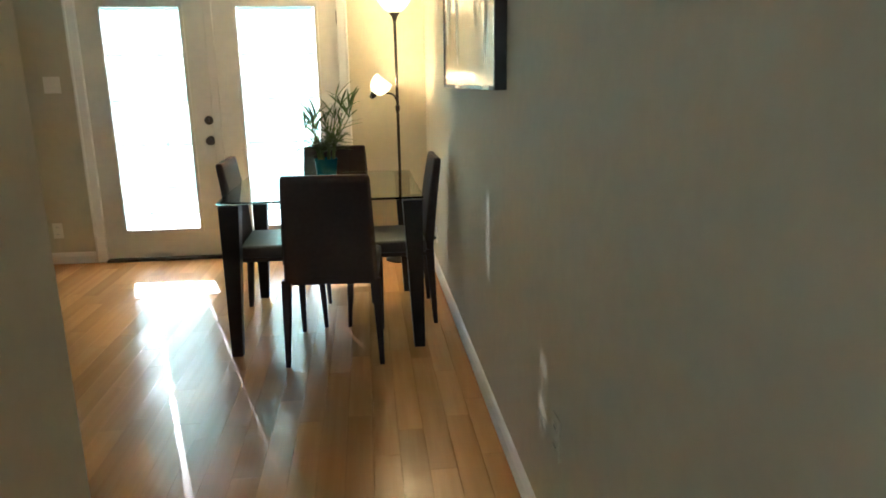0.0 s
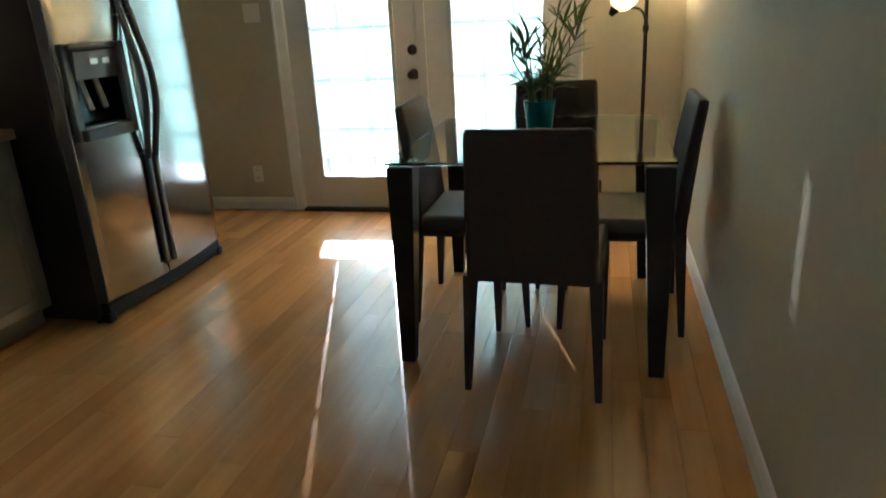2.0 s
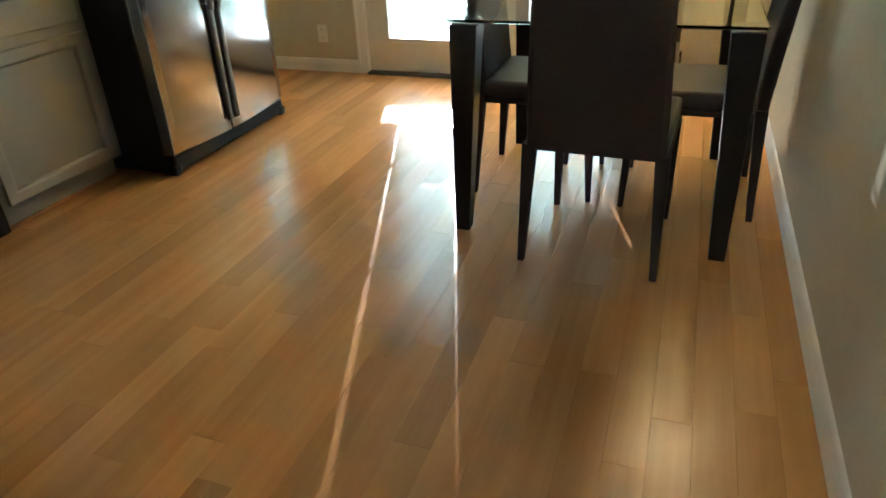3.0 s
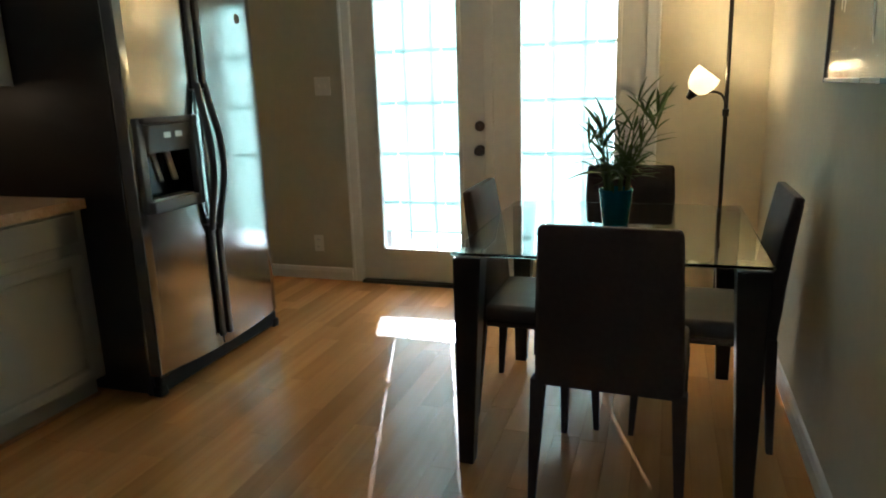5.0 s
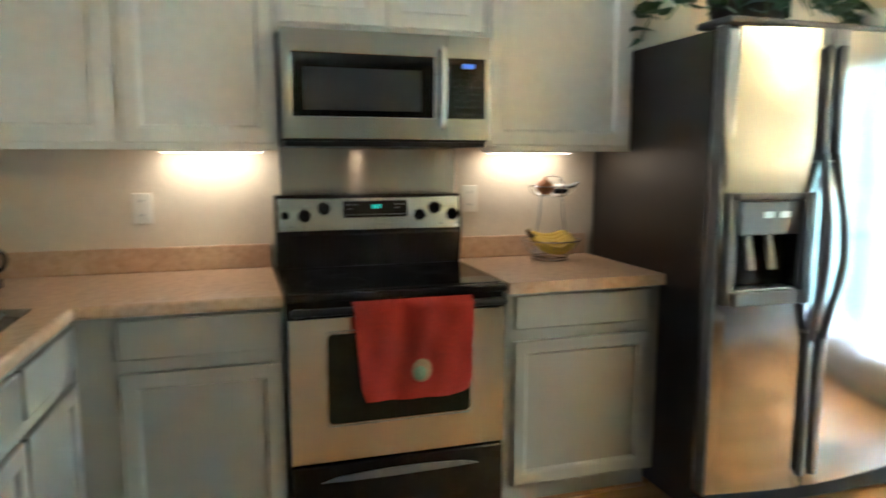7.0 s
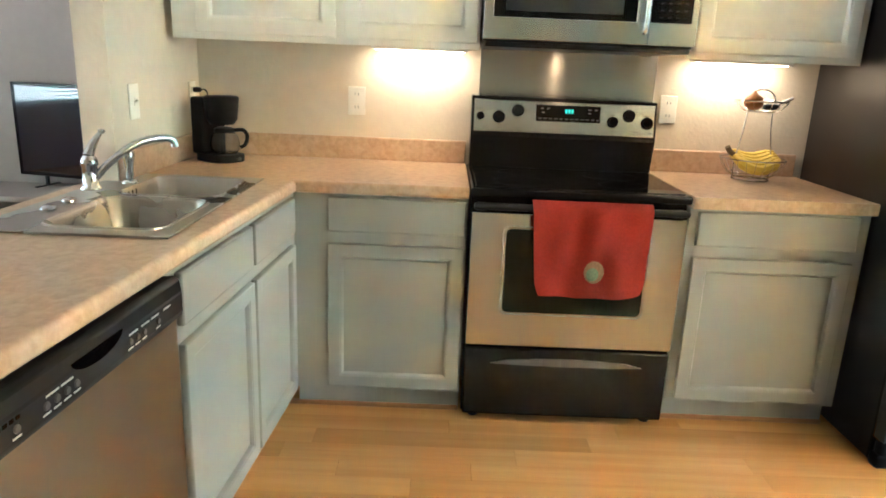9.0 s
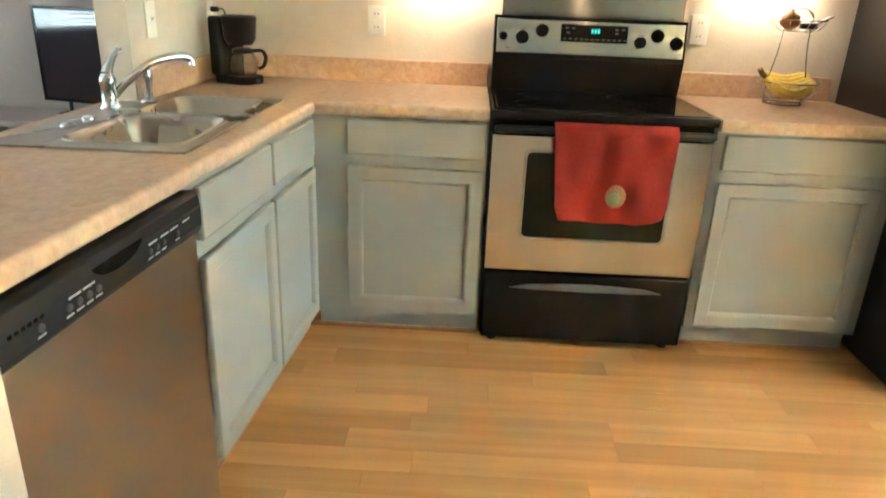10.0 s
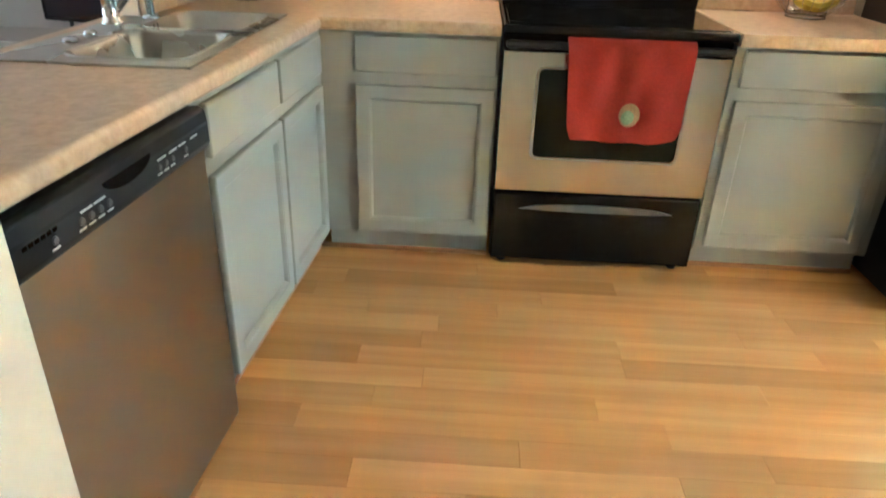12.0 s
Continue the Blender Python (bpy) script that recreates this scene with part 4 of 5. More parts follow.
    part("hollow", join(box(fx0 + 0.02, fx1 - 0.02, -0.012, -0.006, fz0 + 0.02, fz1 - 0.12), box(fx0 + 0.018, fx0 + 0.022, y_out + 0.012, -0.008, fz0 + 0.02, fz1 - 0.12), box(fx1 - 0.022, fx1 - 0.018, y_out + 0.012, -0.008, fz0 + 0.02, fz1 - 0.12)), BLACK, dp)
    part("drip_tray", box(fx0 + 0.025, fx1 - 0.025, y_out + 0.004, -0.014, fz0 + 0.030, fz0 + 0.036, 0.001), SINKM, dp)
    for x in (0.155, 0.245):
        part("lever", turned(box(-0.017, 0.017, -0.006, 0.006, -0.13, 0.0, 0.005), pose(x, y_out + 0.055, fz1 - 0.125, -14, 0, 0)), GREYP, dp)
    # handles: flush strips above and below, arched grips between
    for sign, door_ob in ((-1, fz), (1, fr)):
        x = mid + sign * 0.026
        y = bow(x)
        part("handle_strip", box(x - 0.015, x + 0.015, y - 0.022, y - 0.001, 1.312, 1.700, 0.006), GREYP, door_ob)
        part("handle_strip", box(x - 0.015, x + 0.015, y - 0.022, y - 0.001, 0.165, 0.702, 0.006), GREYP, door_ob)
        pts = curve([(x, y - 0.018, 1.335), (x + sign * 0.004, y - 0.030, 1.25), (x + sign * 0.010, y - 0.062, 1.09), (x + sign * 0.010, y - 0.064, 0.93), (x + sign * 0.004, y - 0.032, 0.77), (x, y - 0.018, 0.682)], 7)
        part("handle_grip", tube(pts, 0.0155, 12), GREYP, door_ob)
        for z in (1.310, 0.705):
            part("handle_ring", box(x - 0.016, x + 0.016, y - 0.024, y - 0.002, z - 0.004, z + 0.004, 0.002), SINKM, door_ob)
    xb = 0.78
    part("badge", turned(lathe([(0, 0), (0.022, 0), (0.022, 0.003), (0.018, 0.004), (0, 0.0045)], 22), pose(xb, bow(xb) - 0.0005, 1.635, 90, 0, -9)), GREYP, fr)
    return c


refrigerator()


def dishwasher():
    W = 0.612
    c = thing("dishwasher", FACE_S(1.594) @ Matrix.Diagonal((1, 1, 0.967, 1)), "stainless dishwasher with a black control panel", "dishwasher")
    part("tub", box(0.003, W - 0.003, 0.002, 0.47, 0.02, 0.866), BLACKM, c)
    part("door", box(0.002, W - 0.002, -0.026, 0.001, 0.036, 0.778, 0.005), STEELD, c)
    part("toe_panel", box(0.004, W - 0.004, -0.004, 0.012, 0.004, 0.034), BLACKM, c)
    side = [(-0.036, 0.780), (-0.040, 0.792), (-0.040, 0.836), (-0.036, 0.864), (-0.024, 0.871), (0.0, 0.868), (0.0, 0.784)]
    bm = bmesh.new()
    f = bm.faces.new([bm.verts.new((0.0, y, z)) for y, z in side])
    made = bmesh.ops.extrude_face_region(bm, geom=[f])
    for v in [g for g in made["geom"] if isinstance(g, bmesh.types.BMVert)]:
        v.co.x = W
    bmesh.ops.recalc_face_normals(bm, faces=bm.faces)
    bmesh.ops.bevel(bm, geom=bm.edges[:], offset=0.003, segments=2, profile=0.5, affect="EDGES")
    p = part("control_panel", bm, BLACKM, c)
    pocket = [(-0.075, 0.010)] + [(0.075 * math.cos(radians(a)), 0.010 - 0.026 * math.sin(radians(a))) for a in range(0, 181, 15)][:-1]
    part("latch_pocket", prism(pocket[::-1], 0.002, pose(0.297, -0.0415, 0.838)), BLACK, p)
    for x in (0.09, 0.155, 0.180, 0.205, 0.230, 0.395, 0.420, 0.445, 0.500):
        part("button", turned(lathe([(0, 0), (0.007, 0), (0.006, 0.003), (0, 0.003)], 10), pose(x, -0.0405, 0.812, 90, 0, 0)), GREYP, p)
    for x in [0.155 + 0.025 * k for k in range(4)] + [0.395 + 0.025 * k for k in range(3)] + [0.50, 0.09]:
        part("print_bar", bars([(x, 0.799)], (0.018, 0.003), -0.0402), INK, p)
    for x in (0.172, 0.208, 0.408, 0.452, 0.49, 0.54):
        part("print_bar", bars([(x, 0.826)], (0.031, 0.0035), -0.0402), INK, p)
    part("vent", bars([(0.03 + 0.013 * k, 0.828) for k in range(6)], (0.008, 0.006), -0.0402, 0.0012), BLACK, p)
    return c


dishwasher()


def sink():
    c = thing("sink", pose(0, 0, 0.8855), "double-bowl stainless drop-in sink", "sink")
    bowls = ((-0.708, -0.349), (-1.068, -0.747))
    y0, y1 = 2.030, 2.322
    deck = join(box(SX0 - 0.018, -0.95, YP + 0.022, y0, 0.0005, 0.006, 0.002), box(-0.95, SX1 + 0.018, SY0 - 0.028, y0, 0.0005, 0.0059, 0.002), box(SX0 - 0.018, SX1 + 0.018, y1, SY1 + 0.016, 0.0005, 0.006, 0.002),
                box(SX0 - 0.018, bowls[1][0], y0, y1, 0.0005, 0.0058), box(bowls[1][1], bowls[0][0], y0, y1, 0.0005, 0.0058), box(bowls[0][1], SX1 + 0.018, y0, y1, 0.0005, 0.0058))
    part("deck", deck, SINKM, c)
    for x0, x1 in bowls:
        bm = bmesh.new()
        rings = []
        for inset, z, r in ((0.0, 0.0062, 0.05), (0.006, -0.004, 0.05), (0.012, -0.120, 0.055), (0.030, -0.158, 0.06), (0.07, -0.170, 0.06)):
            rings.append([bm.verts.new((x, y, z)) for x, y in round_rect(x0 + inset, x1 - inset, y0 + inset, y1 - inset, r, 6)])
        for a, b in zip(rings, rings[1:]):
            for k in range(len(a)):
                bm.faces.new((a[k], a[(k + 1) % len(a)], b[(k + 1) % len(a)], b[k]))
        bm.faces.new(rings[-1])
        bmesh.ops.recalc_face_normals(bm, faces=bm.faces)
        bmesh.ops.reverse_faces(bm, faces=bm.faces)
        bw = part("bowl", bm, SINKM, c)
        part("bowl_rim", tube([(x, y, 0.006) for x, y in round_rect(x0 - 0.003, x1 + 0.003, y0 - 0.003, y1 + 0.003, 0.052, 6)], 0.004, 6, True), SINKM, c)
        part("corner_fillers", join(*[box(a - 0.012, a + 0.012, b - 0.012, b + 0.012, 0.0008, 0.0056) for a in (x0 + 0.004, x1 - 0.004) for b in (y0 + 0.004, y1 - 0.004)]), SINKM, c)
        part("drain", lathe([(0, 0.002), (0.03, 0.002), (0.042, 0.004), (0.045, 0.0)], 24, ((x0 + x1) / 2, (y0 + y1) / 2, -0.171)), CHROME, bw)
    part("hole_cover", lathe([(0, 0.012), (0.014, 0.010), (0.018, 0.006), (0.018, 0)], 18, (-0.62, 1.965, 0.006)), CHROME, c)
    return c


sink()


def faucet():
    c = thing("faucet", pose(-0.800, 1.935, 0.892) @ Matrix.Scale(0.88, 4), "chrome single-lever kitchen faucet with a curved spout", "faucet")
    part("base", lathe([(0, 0), (0.034, 0), (0.034, 0.006), (0.026, 0.014), (0.024, 0.075), (0.028, 0.082), (0.026, 0.100), (0.018, 0.114), (0, 0.118)], 26), CHROME, c)
    part("spout", tube(curve([(-0.006, 0.016, 0.040), (-0.035, 0.050, 0.085), (-0.085, 0.110, 0.140), (-0.135, 0.160, 0.160), (-0.175, 0.198, 0.160), (-0.190, 0.212, 0.146), (-0.191, 0.213, 0.128)]), [0.013] * 40 + [0.0135] * 9, 14), CHROME, c)
    part("lever", tube(curve([(0, 0, 0.112), (-0.012, 0.006, 0.140), (-0.034, 0.018, 0.172), (-0.048, 0.024, 0.186)]), [0.020 - 0.0006 * k for k in range(25)], 12), CHROME, c)
    part("lever_tip", lathe([(0, -0.010), (0.010, -0.006), (0.012, 0), (0.010, 0.007), (0, 0.010)], 14, (-0.050, 0.025, 0.188)), CHROME, c)
    s = thing("sink_sprayer", pose(-0.925, 1.993, 0.892), "chrome side sprayer beside the faucet", "sprayer")
    part("collar", lathe([(0, 0), (0.026, 0), (0.026, 0.004), (0.018, 0.012), (0, 0.012)], 20), CHROME, s)
    part("nozzle", lathe([(0, 0.010), (0.012, 0.010), (0.013, 0.05), (0.018, 0.075), (0.019, 0.095), (0.012, 0.108), (0, 0.110)], 20), CHROME, s)
    d = thing("soap_dish_cap", pose(-0.52, 1.965, 0.892), "small chrome deck cap on the sink", "cap")
    part("cap", lathe([(0, 0.010), (0.013, 0.009), (0.019, 0.004), (0.020, 0)], 18), CHROME, d)


faucet()
# steel wool caddy in the far bowl
cad = thing("sponge_rack", pose(-0.80, 2.07, 0.831), "small wire sponge rack hung in the sink bowl", "rack")
for k in range(5):
    part("wire", tube(curve([(-0.05 + 0.025 * k, -0.026, 0.058), (-0.05 + 0.025 * k, -0.02, 0.02), (-0.05 + 0.025 * k, 0.04, 0.0), (-0.05 + 0.025 * k, 0.06, 0.03)], 5), 0.0018, 6), BRONZE, cad)
part("rim_wire", tube([(-0.055, 0.058, 0.03), (0.055, 0.058, 0.03)], 0.0022, 6), BRONZE, cad)


def coffee_maker():
    c = thing("coffee_maker", pose(-1.520, 2.085, 0.8855, 0, 0, 152) @ Matrix.Scale(0.82, 4), "black drip coffee maker with a glass jug", "coffee maker")
    part("base", prism(round_rect(-0.080, 0.080, -0.115, 0.110, 0.062, 6), 0.036, pose(0, 0, 0.036, -90, 0, 0) @ pose(0, 0, 0), 0.005), BLACKM, c)
    part("column", box(-0.075, 0.075, 0.030, 0.112, 0.030, 0.300, 0.015, 3), BLACKM, c)
    part("filter_housing", lathe([(0, 0.175), (0.055, 0.175), (0.072, 0.20), (0.080, 0.285), (0.082, 0.300), (0.074, 0.308), (0, 0.310)], 30, (0, -0.020, 0)), BLACKM, c)
    jug = part("jug", lathe([(0, 0.040), (0.052, 0.040), (0.066, 0.058), (0.070, 0.085), (0.062, 0.120), (0.046, 0.140), (0.046, 0.150), (0.043, 0.150), (0.043, 0.140), (0.059, 0.118), (0.067, 0.085), (0.063, 0.060), (0.05, 0.043), (0, 0.043)], 30, (0, -0.035, 0)), POTGLASS, c, "clear glass jug")
    part("lid", lathe([(0.0, 0.165), (0.030, 0.163), (0.049, 0.156), (0.049, 0.149), (0, 0.149)], 26, (0, -0.035, 0)), BLACKM, jug)
    part("jug_handle", tube(curve([(0.02, -0.078, 0.150), (0.035, -0.120, 0.152), (0.045, -0.135, 0.125), (0.040, -0.125, 0.085), (0.03, -0.105, 0.070)]), 0.009, 10), BLACKM, jug)
    part("jug_band", lathe([(0.0475, 0.138), (0.0485, 0.138), (0.0485, 0.149), (0.0475, 0.149)], 26, (0, -0.035, 0)), BLACKM, jug)
    part("switch", box(-0.012, 0.012, -0.128, -0.118, 0.010, 0.024, 0.002), GREYP, c)
    return c


coffee_maker()


def wall_plate(m, holes, label, name="wall_outlet", wide=0.072, category="outlet", mat=None):
    """A plate whose back lies on y = 0 and whose front looks along -y."""
    c = thing(name, m, label, category)
    mat = mat or PLATE
    part("plate", box(-wide / 2, wide / 2, -0.006, 0.0, -0.058, 0.058, 0.003), mat, c)
    for x, z, kind in holes:
        if kind == "socket":
            s = part("socket", prism(round_rect(x - 0.017, x + 0.017, z - 0.014, z + 0.014, 0.009), 0.002, pose(0, -0.0078, 0)), mat, c)
            part("slots", join(box(x - 0.008, x - 0.0055, -0.0086, -0.0079, z - 0.003, z + 0.006), box(x + 0.0055, x + 0.008, -0.0086, -0.0079, z - 0.003, z + 0.006)), SLOT, s)
        else:
            part("toggle", join(box(x - 0.006, x + 0.006, -0.008, -0.006, z - 0.013, z + 0.013, 0.001), turned(box(-0.004, 0.004, -0.014, 0.0, -0.004, 0.004, 0.0015), pose(x, -0.006, z, -25, 0, 0))), mat, c)
    return c


wall_plate(pose(XW, 2.600, 1.128, 0, 0, 90), [(0, 0.026, "socket"), (0, -0.026, "socket")], "ivory outlet on the cream kitchen wall")
wall_plate(pose(XW, 3.905, 1.144, 0, 0, 90), [(0, 0.026, "socket"), (0, -0.026, "socket")], "ivory outlet beside the steel panel")
wall_plate(pose(-1.105, YP, 1.130, 0, 0, 180), [(0, 0, "toggle")], "ivory light switch beside the sink opening", "light_switch", category="switch")
wall_plate(pose(-1.640, YP, 1.125, 0, 0, 180), [(0, 0.026, "socket"), (0, -0.026, "socket")], "ivory outlet behind the coffee maker")
wall_plate(pose(-1.005, YN, 1.312, 0, 0, 0), [(-0.023, 0, "toggle"), (0.023, 0, "toggle")], "ivory double light switch beside the glazed door", "light_switch", 0.116, "switch")
wall_plate(pose(-1.115, YN, 0.254, 0, 0, 0), [(0, 0.026, "socket"), (0, -0.026, "socket")], "ivory outlet low on the beige wall")
wall_plate(pose(XR, 5.72, 0.27, 0, 0, -90), [(0, 0.026, "socket"), (0, -0.026, "socket")], "ivory outlet behind the dining chair")
wall_plate(pose(XR, 2.70, 0.40, 0, 0, -90), [(0, 0.026, "socket"), (0, -0.026, "socket")], "outlet painted over in the beige of the wall", mat=BEIGE)
cord = thing("appliance_cord", pose(-1.640, YP + 0.012, 1.151), "black cord and plug from coffee maker to outlet", "cord")
part("plug", box(-0.012, 0.012, -0.002, 0.026, -0.010, 0.010, 0.004), CORD, cord)
part("cable", tube(curve([(0, 0.024, 0), (0.012, 0.05, 0.0), (0.03, 0.062, -0.03), (0.05, 0.05, -0.12), (0.065, 0.06, -0.22), (0.06, 0.08, -0.26)]), 0.003, 8), CORD, cord)
cord2 = thing("lamp_plug", pose(XR - 0.008, 5.72, 0.244), "black lamp plug in the outlet", "plug")
part("plug", box(-0.035, -0.001, -0.010, 0.010, -0.009, 0.009, 0.004), CORD, cord2)
part("cable", tube(curve([(-0.032, 0, 0), (-0.05, 0.02, -0.03), (-0.045, 0.08, -0.18), (-0.06, 0.12, -0.238), (-0.12, 0.20, -0.240), (-0.20, 0.30, -0.240)]), 0.003, 8), CORD, cord2)


def fruit_basket():
    bx, by = -1.580, 4.225
    c = thing("fruit_basket", pose(bx, by, 0.8855), "two-tier wire fruit basket on the worktop", "fruit basket")
    def bowl(name, r, z, h, wires):
        ring = lambda rr, zz, th: tube([(rr * math.cos(k * math.pi / 14), rr * math.sin(k * math.pi / 14), zz) for k in range(28)], th, 6, True)
        rim = part(name, ring(r, z + h, 0.0028), CHROME, c)
        part("base_ring", ring(r * 0.55, z + 0.004, 0.0022), CHROME, rim)
        for k in range(wires):
            a = 2 * math.pi * k / wires
            part("wire", tube([(r * f * math.cos(a), r * f * math.sin(a), z + h * q) for f, q in ((1, 1), (0.92, 0.6), (0.76, 0.25), (0.55, 0.05))], 0.0013, 5), CHROME, rim)
    bowl("lower_bowl", 0.125, 0.012, 0.075, 22)
    bowl("upper_bowl", 0.100, 0.270, 0.045, 18)
    part("foot_ring", tube([(0.07 * math.cos(k * 0.3142), 0.07 * math.sin(k * 0.3142), 0.004) for k in range(20)], 0.003, 6, True), CHROME, c)
    for s in (-1, 1):
        part("post", tube(curve([(0, s * 0.075, 0.004), (0, s * 0.070, 0.10), (0, s * 0.055, 0.20), (0, s * 0.050, 0.285)]), 0.0028, 8), CHROME, c)
    part("handle", tube(curve([(0, -0.050, 0.285), (0, -0.052, 0.325), (0, -0.030, 0.352), (0, 0.0, 0.358), (0, 0.030, 0.352), (0, 0.052, 0.325), (0, 0.050, 0.285)]), 0.0028, 8), CHROME, c)
    b = thing("banana_bunch", pose(bx, by, 0.926), "bunch of ripe yellow bananas in the wire basket", "bananas")
    for k in range(5):
        a = -0.5 + 0.25 * k
        pts = curve([(0.030 - 0.016 * k, -0.085, 0.052 + 0.006 * k), (0.058 - 0.026 * k, -0.050, 0.020 + 0.009 * k), (0.060 - 0.028 * k, 0.010, 0.006 + 0.010 * k), (0.050 - 0.024 * k, 0.065, 0.026 + 0.008 * k), (0.036 - 0.016 * k, 0.095, 0.052 + 0.006 * k)], 6)
        rad = [0.005, 0.007, 0.011, 0.016, 0.0195] + [0.0205] * (len(pts) - 10) + [0.0195, 0.016, 0.012, 0.008, 0.004]
        part("banana", tube(pts, rad, 7), BANANA, b)
    part("stem", tube(curve([(0.0, -0.080, 0.060), (0.0, -0.098, 0.074), (0.004, -0.110, 0.090)], 4), 0.011, 8), STEM, b)
    o = thing("onion", pose(bx + 0.01, by - 0.035, 1.164), "brown onion in the upper wire basket", "onion")
    part("bulb", lathe([(0, 0.0), (0.018, 0.002), (0.034, 0.016), (0.038, 0.032), (0.030, 0.052), (0.012, 0.064), (0.006, 0.074), (0, 0.078)], 22), ONION, o)
    g = thing("garlic_press", pose(bx, by + 0.04, 1.168), "small dark kitchen gadget in the upper basket", "gadget")
    part("head", box(-0.02, 0.02, -0.03, 0.03, 0.0, 0.022, 0.008), BLACKM, g)
    part("grip", tube([(0.01, 0.02, 0.02), (0.03, 0.07, 0.05)], 0.006, 8), CHROME, g)


fruit_basket()


# ---- plants ----
def leaf_mesh(name, mat, long, wide, droop, lobes=False):
    """A leaf along +x, folded at its midrib and drooping."""
    bm = bmesh.new()
    n = 7
    mid, left, right = [], [], []
    for k in range(n + 1):
        t = k / n
        w = wide * (math.sin(math.pi * min(t * 0.97 + 0.03, 1)) ** 0.8)
        if lobes:
            w = wide * (0.35 + 0.75 * math.exp(-((t - 0.22) / 0.16) ** 2) + 0.30 * math.exp(-((t - 0.55) / 0.18) ** 2)) * (1 - t ** 6)
        x, z = long * t, -droop * t * t
        mid.append(bm.verts.new((x, 0, z)))
        left.append(bm.verts.new((x - 0.1 * w, w, z + 0.3 * w)))
        right.append(bm.verts.new((x - 0.1 * w, -w, z + 0.3 * w)))
    for k in range(n):
        bm.faces.new((mid[k], mid[k + 1], left[k + 1], left[k]))
        bm.faces.new((mid[k + 1], mid[k], right[k], right[k + 1]))
    return mesh_of(name, bm, mat)


def bamboo():
    rng = random.Random(5)
    c = thing("potted_bamboo", pose(0.985, 4.870, 0.7685), "lucky bamboo with narrow leaves in a teal pot", "potted plant")
    part("pot", lathe([(0, 0), (0.046, 0), (0.048, 0.004), (0.062, 0.125), (0.064, 0.132), (0.061, 0.134), (0.057, 0.130), (0.054, 0.112), (0, 0.110)], 32), TEAL, c, "glazed teal ceramic pot")
    part("soil", lathe([(0, 0.116), (0.03, 0.115), (0.0545, 0.1125)], 24), SOIL, c)
    leaves = [leaf_mesh("leaf", LEAF, l, w, d) for l, w, d in ((0.14, 0.0072, 0.030), (0.17, 0.0078, 0.065), (0.11, 0.0070, 0.012), (0.155, 0.0066, 0.045))]
    for k in range(15):
        left = k < 6
        x0, y0 = (-0.034 if left else 0.026) + rng.uniform(-0.020, 0.020), rng.uniform(-0.030, 0.030)
        lean = rng.uniform(-0.10, 0.0) if left else rng.uniform(-0.02, 0.11)
        side = rng.uniform(-0.08, 0.08)
        h = rng.uniform(0.15, 0.27) if left else rng.uniform(0.17, 0.36)
        pts = curve([(x0, y0, 0.10), (x0 + lean * 0.2, y0 + side * 0.2, 0.10 + h * 0.45), (x0 + lean, y0 + side, 0.10 + h)], 6)
        part("stem", tube(pts, [0.0055] * 5 + [0.0042] * 4 + [0.0028] * (len(pts) - 9), 7), STALK, c)
        a = rng.uniform(0, 6.28)
        for j in range(12):
            f = (0.45 + 0.2 * (j // 4)) if j < 8 else 1.0
            p = pts[min(int(f * (len(pts) - 1)), len(pts) - 1)]
            ob = new("leaf", leaves[rng.randrange(4)])
            ob.parent = c
            yaw = a + j * 2.4 + rng.uniform(-0.5, 0.5)
            tilt = rng.uniform(5, 50) if j < 8 else rng.uniform(35, 80)
            ob.matrix_basis = Matrix.Translation(p) @ Euler((rng.uniform(-0.5, 0.5), -radians(tilt), yaw)).to_matrix().to_4x4() @ Matrix.Scale(rng.uniform(0.55, 1.05), 4)
    return c


bamboo()


